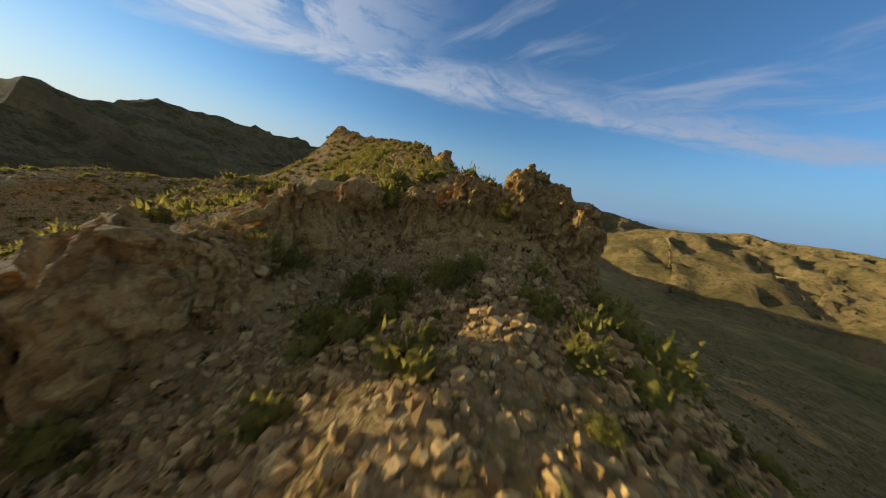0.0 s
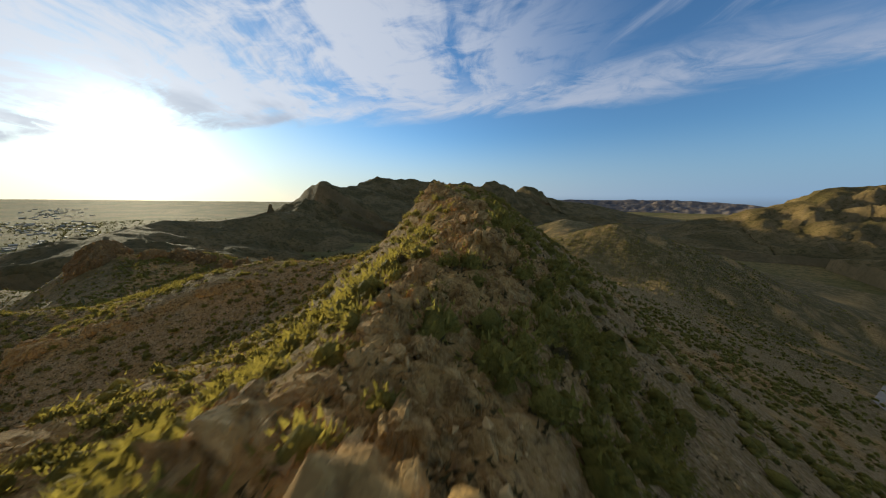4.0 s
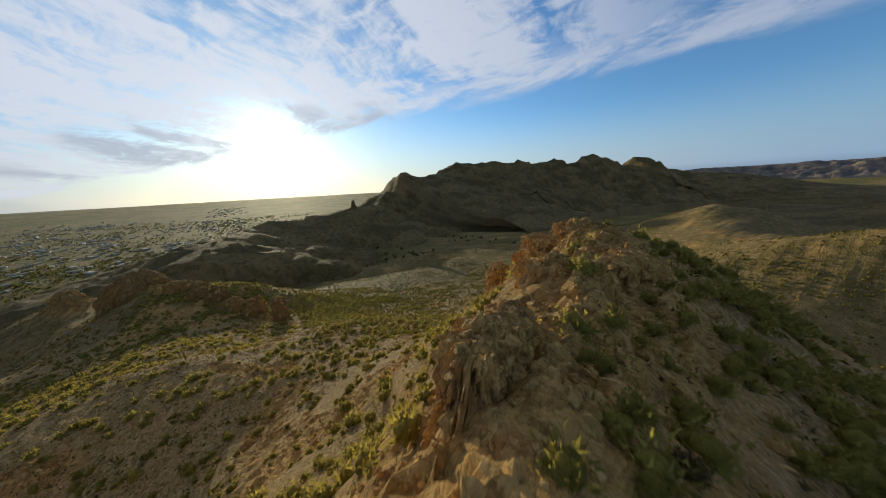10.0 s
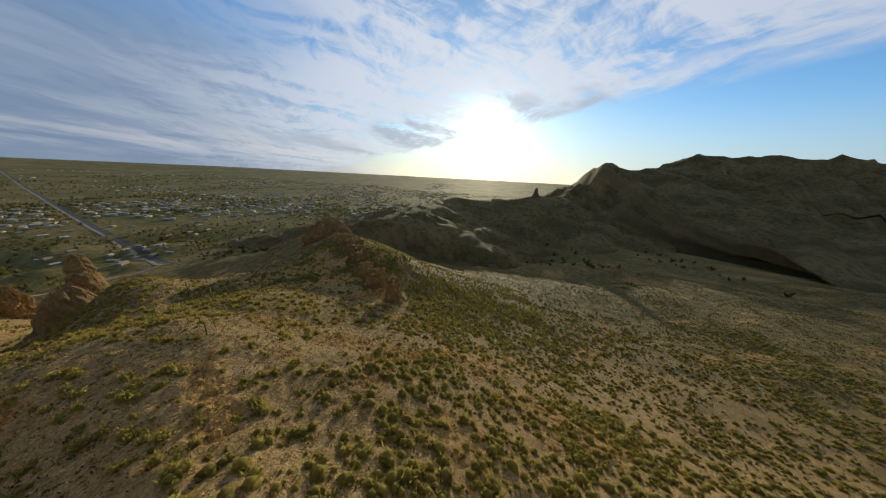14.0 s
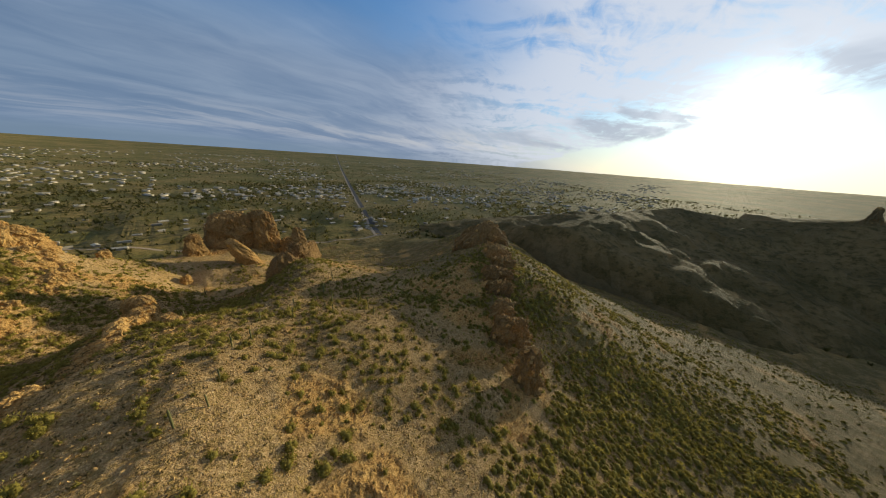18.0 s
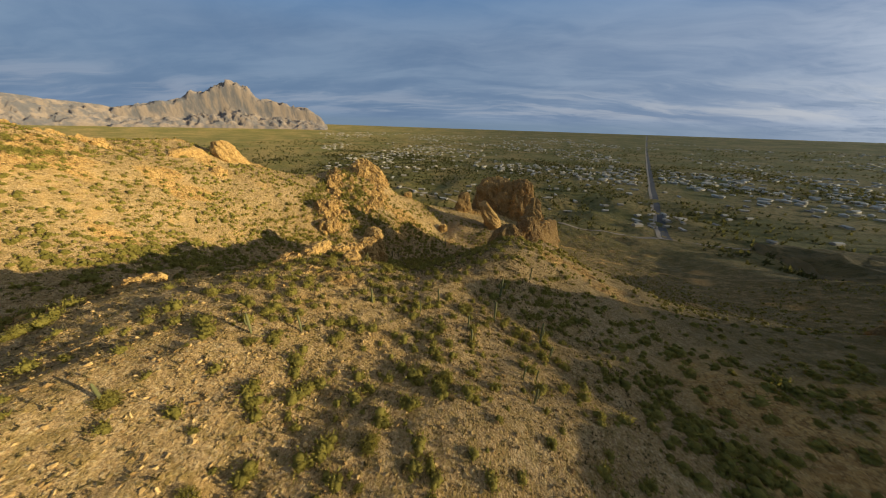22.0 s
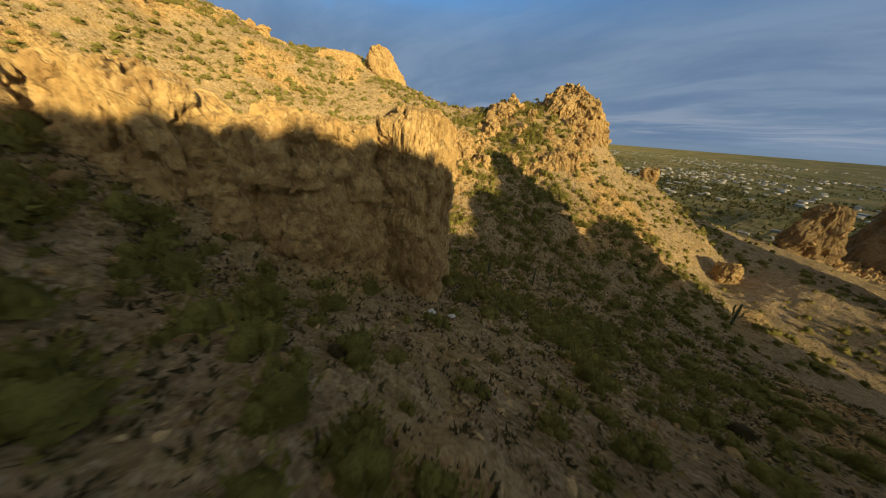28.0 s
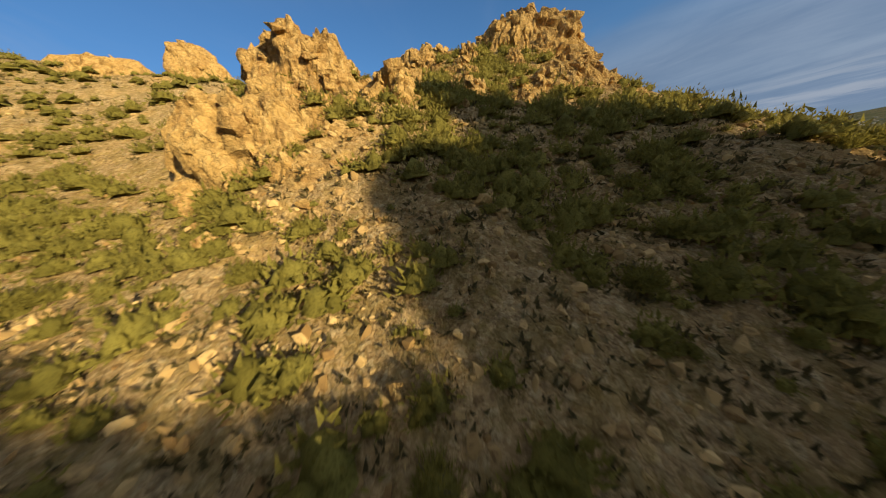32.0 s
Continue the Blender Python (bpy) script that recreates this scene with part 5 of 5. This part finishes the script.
CLOSE = [(-132, -100, -55, -20), (-26, -36, 45, 60), (-192, -55, -105, 100), (-78, 60, -5, 142)]


def close(x, y):
    """Stretches where the way passes low over the ground."""
    out = np.zeros(len(x), bool)
    for a, b, c, d in CLOSE:
        out |= (x > a) & (x < c) & (y > b) & (y < d)
    return out


def shrubby_far(x, y, rng):
    return shrubby(x, y, rng) & ~close(x, y)


def shrubby_close(x, y, rng):
    return shrubby(x, y, rng) & close(x, y)


SLOPESHRUB = [bush(np.random.RandomState(520 + k), 96, 1.0, 1.05, 0.24, 4, 5, skinned=False, wide=0.22) for k in range(9)]
strewn("slope_shrubs", SLOPESHRUB, [(CLOSE[0], 4600), (CLOSE[1], 1500), ((-26, 4, 14, 60), 1500), (CLOSE[2], 5200), (CLOSE[3], 2600)], 0.45, 1.9, 0.0, LEAF, "olive-green shrubs along the crest and gully slopes", "shrubs", 97, shrubby_close, 0.05, 1.5)
FARSHRUB = [bush(np.random.RandomState(300 + k), 14, 1.0, 0.85, 0.42, 2, 4) for k in range(8)]
strewn("distant_shrubs", FARSHRUB, [((-75, -35, 75, 175), 9000), ((-210, -60, -60, 160), 7500), ((-260, 30, -105, 175), 13000), ((-135, -140, 30, 50), 2200), ((-105, -70, 20, 70), 2800), ((-330, 20, -200, 180), 6500), ((-290, 165, -60, 340), 9000), ((-215, -140, -105, -50), 2600)],
       0.5, 1.95, 0.0, LEAF, "olive-green shrubs dotted over the slopes", "shrubs", 92, shrubby_far, 0.05, 1.6)
FARTUFT = [bush(np.random.RandomState(380 + k), 0, 1.0, 0.85, 0.7, 1, 4) for k in range(6)]
strewn("far_shrubs", FARTUFT, [((-440, -140, -190, 330), 16000), ((-230, 150, 80, 440), 14000), ((30, -80, 330, 440), 10000), ((-330, -340, 60, -110), 6000), ((-470, 300, -200, 720), 16000)],
       0.6, 1.9, 0.0, LEAF, "olive-green shrubs over the far slopes", "shrubs", 98, shrubby, 0.05, 1.5)
TUFT = [spray(np.random.RandomState(320 + k), 6, 1.0, 0.7, 0.9, 6, 0.0) for k in range(5)]
strewn("low_scrub", TUFT, [((0, -36, 40, 40), 3000), ((-80, 34, 30, 150), 4000), ((-195, -10, -90, 130), 17000), ((-180, -80, -85, 10), 14000), ((-120, -140, 20, 60), 10000)],
       0.12, 0.42, 0.0, BRITTLE, "low dry scrub between the stones", "scrub", 93, None, 0.08, 1.4)


def blades(rng, count):
    a = rng.uniform(0, math.tau, count)
    out = rng.uniform(0.1, 0.75, count)
    root = np.stack([np.cos(a) * 0.12, np.sin(a) * 0.12, np.zeros(count)], 1)
    tip = np.stack([np.cos(a) * out, np.sin(a) * out, rng.uniform(0.6, 1.3, count)], 1)
    side = np.stack([-np.sin(a), np.cos(a), np.zeros(count)], 1) * 0.028
    return np.stack([root - side, root + side, tip], 1).reshape(-1, 3), np.arange(count * 3).reshape(-1, 3)


GRASS = [blades(np.random.RandomState(340 + k), 15) for k in range(4)]
strewn("dry_grass", GRASS, [((6, -30, 36, 36), 900), ((-60, 34, 20, 140), 1000), ((-190, -60, -90, 90), 4000), ((-240, 40, -100, 150), 1500)], 0.15, 0.42, -0.02, STRAW, "tufts of straw-coloured dry grass", "grass", 94, None, 0.1, 1.2)


def tube(points, radii, ribs=12, rounds=10):
    """A ribbed upright stem along points, with a domed tip."""
    co, tri = [], []
    for p, r in zip(points, radii):
        for k in range(ribs * 2):
            a = k / (ribs * 2) * math.tau
            q = r * (1.0 if k % 2 else 0.84)
            co.append((p[0] + math.cos(a) * q, p[1] + math.sin(a) * q, p[2]))
    m = ribs * 2
    for i in range(len(points) - 1):
        for k in range(m):
            a, b = i * m + k, i * m + (k + 1) % m
            tri += [(a, b, b + m), (a, b + m, a + m)]
    co.append((points[-1][0], points[-1][1], points[-1][2] + radii[-1] * 0.5))
    tri += [((len(points) - 1) * m + k, (len(points) - 1) * m + (k + 1) % m, len(co) - 1) for k in range(m)]
    return np.array(co), np.array(tri)


def saguaro(x, y, tall, arms, seed, label):
    r = np.random.RandomState(seed)
    z = z_at(x, y) - 0.1
    ob = new("saguaro", triangles("saguaro", *tube([(0, 0, tall * t) for t in (0, 0.15, 0.4, 0.7, 0.88, 0.96, 1.0)], [tall * 0.045 * q for q in (0.85, 0.95, 1.1, 1.1, 1.0, 0.75, 0.4)]), CACTUS))
    ob.matrix_world = pose(x, y, z, r.normal(0, 1.5), r.normal(0, 1.5), r.uniform(0, 360))
    for k in range(arms):
        a, start, up = k * 2.4 + r.uniform(0, 1), tall * r.uniform(0.38, 0.55), tall * r.uniform(0.12, 0.26)
        out = tall * r.uniform(0.10, 0.14)
        pts, rad = [], []
        for t in (0, 0.35, 0.7, 1.0):
            pts.append((math.cos(a) * (out * math.sin(t * 1.57) + tall * 0.03), math.sin(a) * (out * math.sin(t * 1.57) + tall * 0.03), start + out * (1 - math.cos(t * 1.57)) + 0.02 * t))
            rad.append(tall * 0.028)
        for t in (0.5, 0.9, 1.0):
            pts.append((pts[3][0], pts[3][1], start + out + up * t))
            rad.append(tall * 0.03 * (1.0 if t < 0.9 else 0.8 if t < 1 else 0.4))
        arm = new("arm", triangles("arm", *tube(pts, rad, 8), CACTUS))
        arm.parent = ob
    return tagged(ob, label, "cactus", "saguaros on the slopes")


SAGUAROS = [(-159, 25.6, 3.5, 0), (-172.8, 14.6, 5.4, 2), (-171.6, 26.5, 5.0, 0), (-167.7, 37, 3.7, 0), (-181.3, 28.8, 5.2, 3), (-182.2, 33.6, 3.4, 2), (-176.6, 41.8, 2.8, 0), (-178.8, 41, 2.6, 0), (-181.2, 3, 3.8, 1),
            (-131, 73.1, 3.4, 0), (-143.6, 48.5, 3.1, 0), (-177.9, 46, 3.4, 1), (-156.7, 32.2, 2.9, 0), (-110.8, -44.4, 3.3, 0), (-114.3, -53.2, 3.9, 2), (-117.5, -54, 3.9, 1), (-121.3, -38, 2.3, 0), (-109.2, -45.6, 2.4, 0),
            (-137.7, -90.8, 5.5, 3), (-147.7, 34.7, 3.6, 0), (-139.7, 52.5, 3.2, 1), (-134.8, 71, 2.6, 0), (-136.7, 64.5, 2.7, 0), (-131, 5, 3.6, 1), (-166.6, 33, 3.4, 0), (-66, 74, 3.0, 1), (-58, 62, 3.2, 0), (-72, 58, 3.0, 2)]
for k, (x, y, tall, arms) in enumerate(SAGUAROS):
    saguaro(x, y, tall, arms, 400 + k, "tall ribbed saguaro with upturned arms" if arms else "single ribbed saguaro column without arms")

# ---- small cacti under the pillar ----
for k, (x, y) in enumerate([(-115.5, -33.6), (-121.8, -37.8), (-115.9, -42.1), (-111.0, -33.0), (-121.6, -48.9)]):
    tall = 0.8 + 0.25 * (k % 3)
    ob = new("barrel_cactus", triangles("barrel_cactus", *tube([(0, 0, tall * t) for t in (0, 0.2, 0.5, 0.8, 0.95, 1.0)], [tall * 0.26 * q for q in (0.8, 0.95, 1.0, 0.9, 0.6, 0.3)], 11), CACTUS))
    ob.matrix_world = pose(x, y, z_at(x, y) - 0.05, 4, -6, 40 * k)
    tagged(ob, "squat ribbed barrel cactus on the shaded gully slope", "cactus", "barrel cacti")
for x, y in [(-116.8, -35.7)]:
    wands, sides, first = [], [], 0
    turn = np.random.RandomState(77)
    for k in range(16):
        a, out, tall = turn.uniform(0, math.tau), turn.uniform(0.25, 0.9), turn.uniform(1.4, 2.2)
        for t in (0, 0.33, 0.66, 1.0):
            r = out * t ** 1.4
            for b in (0, 2.1, 4.2):
                wands.append((math.cos(a) * r + 0.025 * math.cos(b), math.sin(a) * r + 0.025 * math.sin(b), tall * t))
        for ring in range(3):
            for c in range(3):
                p, q = first + ring * 3 + c, first + ring * 3 + (c + 1) % 3
                sides += [(p, q, q + 3), (p, q + 3, p + 3)]
        first += 12
    ob = new("ocotillo", triangles("ocotillo", np.array(wands), np.array(sides), TWIG))
    ob.matrix_world = pose(x, y, z_at(x, y) - 0.05)
    tagged(ob, "bare ocotillo with a fan of thin thorny wands", "shrub")

# ---- the settled plain ----
rng = np.random.RandomState(95)


def strip(name, line, wide, mat, label, lift=0.25, step=12):
    pts = np.array(dense(line, step))
    t = np.gradient(pts[:, :2], axis=0)
    t /= np.linalg.norm(t, axis=1)[:, None]
    side = np.stack([-t[:, 1], t[:, 0]], 1)
    offs = np.array([-1, -0.5, 0, 0.5, 1]) * wide / 2
    xs = pts[:, None, 0] + side[:, None, 0] * offs
    ys = pts[:, None, 1] + side[:, None, 1] * offs
    zs = height(xs.ravel(), ys.ravel()).reshape(xs.shape) + lift
    return tagged(new(name, sheet(name, xs, ys, zs, mat)), label, "road", kind="structure")


strip("road_straight", [(-405, -322, 0), (-560, -712, 0), (-980, -1730, 0), (-2100, -4450, 0)], 11, ASPHALT, "straight dark asphalt road across the plain", 0.5, 20)
strip("road_shoulder", [(-398, -326, 0), (-553, -715, 0), (-973, -1733, 0), (-2093, -4453, 0)], 6, DIRT, "pale dirt shoulder along the road", 0.45, 20)
strip("track_valley", [(70, 130, 0), (78, 165, 0), (75, 200, 0), (95, 250, 0), (130, 300, 0), (150, 380, 0)], 3.2, DIRT, "pale dirt track along the valley floor", 0.2, 3)
strip("track_branch", [(78, 165, 0), (100, 150, 0), (128, 150, 0), (165, 175, 0)], 2.8, DIRT, "pale dirt track crossing the valley", 0.2, 3)
strip("track_plain", [(-640, -180, 0), (-590, -300, 0), (-480, -310, 0), (-405, -322, 0), (-300, -330, 0), (-150, -400, 0), (60, -520, 0)], 7, DIRT, "pale dirt road at the foot of the hills", 0.4, 10)


def house_parts(long, wide, tall, roof):
    """Walls and a gabled roof: corners and faces of both, and of a window."""
    a, b = long / 2, wide / 2
    walls = ([(-a, -b, -0.6), (a, -b, -0.6), (a, b, -0.6), (-a, b, -0.6), (-a, -b, tall), (a, -b, tall), (a, b, tall), (-a, b, tall), (-a, 0, tall + roof * 0.96), (a, 0, tall + roof * 0.96)],
             [(0, 1, 5, 4), (2, 3, 7, 6), (1, 2, 6, 9, 5), (3, 0, 4, 8, 7)])
    a, b, t = a + 0.5, b + 0.5, 0.18
    top = ([(-a, -b, tall - 0.15), (a, -b, tall - 0.15), (a, 0, tall + roof), (-a, 0, tall + roof), (-a, b, tall - 0.15), (a, b, tall - 0.15),
            (-a, -b, tall - 0.15 + t), (a, -b, tall - 0.15 + t), (a, 0, tall + roof + t), (-a, 0, tall + roof + t), (-a, b, tall - 0.15 + t), (a, b, tall - 0.15 + t)],
           [(6, 7, 8, 9), (9, 8, 11, 10), (0, 3, 2, 1), (3, 4, 5, 2), (0, 1, 7, 6), (5, 4, 10, 11), (0, 6, 9, 3), (3, 9, 10, 4), (1, 2, 8, 7), (2, 5, 11, 8)])
    return walls, top


def poly(name, parts, mat):
    me = bpy.data.meshes.new(name)
    me.from_pydata(parts[0], [], parts[1])
    me.materials.append(mat)
    return me


MODELS = []
for long, wide, tall, roof in ((13, 8, 3.0, 1.4), (17, 5, 2.8, 0.7), (11, 9, 3.0, 1.6), (18, 9, 3.4, 1.2), (8, 6, 2.6, 0.9)):
    walls, top = house_parts(long, wide, tall, roof)
    pane = ([(-1.2, -wide / 2 - 0.04, 1.0), (1.2, -wide / 2 - 0.04, 1.0), (1.2, -wide / 2 - 0.04, 2.2), (-1.2, -wide / 2 - 0.04, 2.2), (-1.2, -wide / 2 + 0.1, 1.0), (1.2, -wide / 2 + 0.1, 1.0), (1.2, -wide / 2 + 0.1, 2.2), (-1.2, -wide / 2 + 0.1, 2.2)],
            [(0, 1, 2, 3), (0, 4, 5, 1), (1, 5, 6, 2), (2, 6, 7, 3), (3, 7, 4, 0)])
    MODELS.append((poly("house", walls, PALE), poly("roof", top, ROOFS), poly("window", pane, GLASS)))


def lots(rng, count, far):
    """House plots in loose rows over the plain, south and west of the hills."""
    out = []
    while len(out) < count:
        a, d = rng.uniform(95, 215), rng.uniform(*far)
        x, y = -150 - math.sin(radians(a)) * d, 60 + math.cos(radians(a)) * d
        x, y = round(x / 34) * 34 + rng.normal(0, 6), round(y / 34) * 34 + rng.normal(0, 6)
        road = abs((x + 405) * 0.929 - (y + 322) * 0.371)
        if road < 22 or math.hypot(x + 150, y - 60) < 500:
            continue
        if float(value_noise(np.array([x]), np.array([y]), 320, 59)[0]) + rng.uniform(-0.5, 0.5) < -0.05 + (0.25 if d > 1800 else 0):
            continue
        out.append((x, y))
    return out


for x, y in lots(rng, 230, (480, 1500)) + [(-470 + 26 * k - 9 * j, -411 - 22 * j + 9 * k) for k in range(4) for j in range(4)]:
    walls, top, pane = MODELS[rng.randint(len(MODELS))]
    ob = new("house", walls)
    ob.matrix_world = pose(x, y, z_at(x, y) + 0.3, 0, 0, rng.choice([0, 90, 22, 112]) + rng.normal(0, 4)) @ Matrix.Scale(0.8, 4)
    for name, me in (("roof", top), ("window", pane)):
        new(name, me).parent = ob
    tagged(ob, "small pale one-storey house with a low roof on the plain", "house", "houses on the plain")
spots = np.array(lots(rng, 2200, (900, 3600)))
small = []
for long, wide, tall, roof in ((17, 9, 3.4, 1.5), (22, 10, 3.6, 1.2), (13, 10, 3.2, 1.7)):
    walls, top = house_parts(long, wide, tall, roof)
    co = np.array(walls[0] + top[0], float)
    tri = [f for face in walls[1] for f in [(face[0], face[k], face[k + 1]) for k in range(1, len(face) - 1)]]
    tri += [tuple(v + 10 for v in f) for face in top[1][:2] for f in [(face[0], face[k], face[k + 1]) for k in range(1, len(face) - 1)]]
    small.append((co, np.array(tri)))
where = np.stack([spots[:, 0], spots[:, 1], height(spots[:, 0], spots[:, 1]) + 0.3], 1)
tagged(new("distant_houses", triangles("distant_houses", *gathered(small, where, rng.uniform(0.55, 1.1, len(spots)), spin(rng, len(spots), 0.0), rng), ROOFS)),
       "pale roofs of the far settlement", "houses", kind="stuff")


def flats(x, y, rng):
    away = np.hypot(x + 150, y - 60)
    road = np.abs((x + 405) * 0.929 - (y + 322) * 0.371)
    return (height(x, y) < -85) & (away > 380) & (road > 9) & (value_noise(x, y, 130, 61) + rng.uniform(-0.6, 0.6, len(x)) > -0.1)


TREES = [spray(np.random.RandomState(360 + k), 8, 1.0, 1.1, 1.8, 4, 0.1) for k in range(5)]
strewn("plain_trees", TREES, [((-1200, -1300, 700, -150), 9000), ((-2600, -2600, 1400, -600), 9000), ((-2400, -700, -420, 500), 5000)], 1.4, 3.4, 0.0, DARKLEAF,
       "dark desert trees scattered over the plain", "trees", 96, flats, 0.05, 1.5)
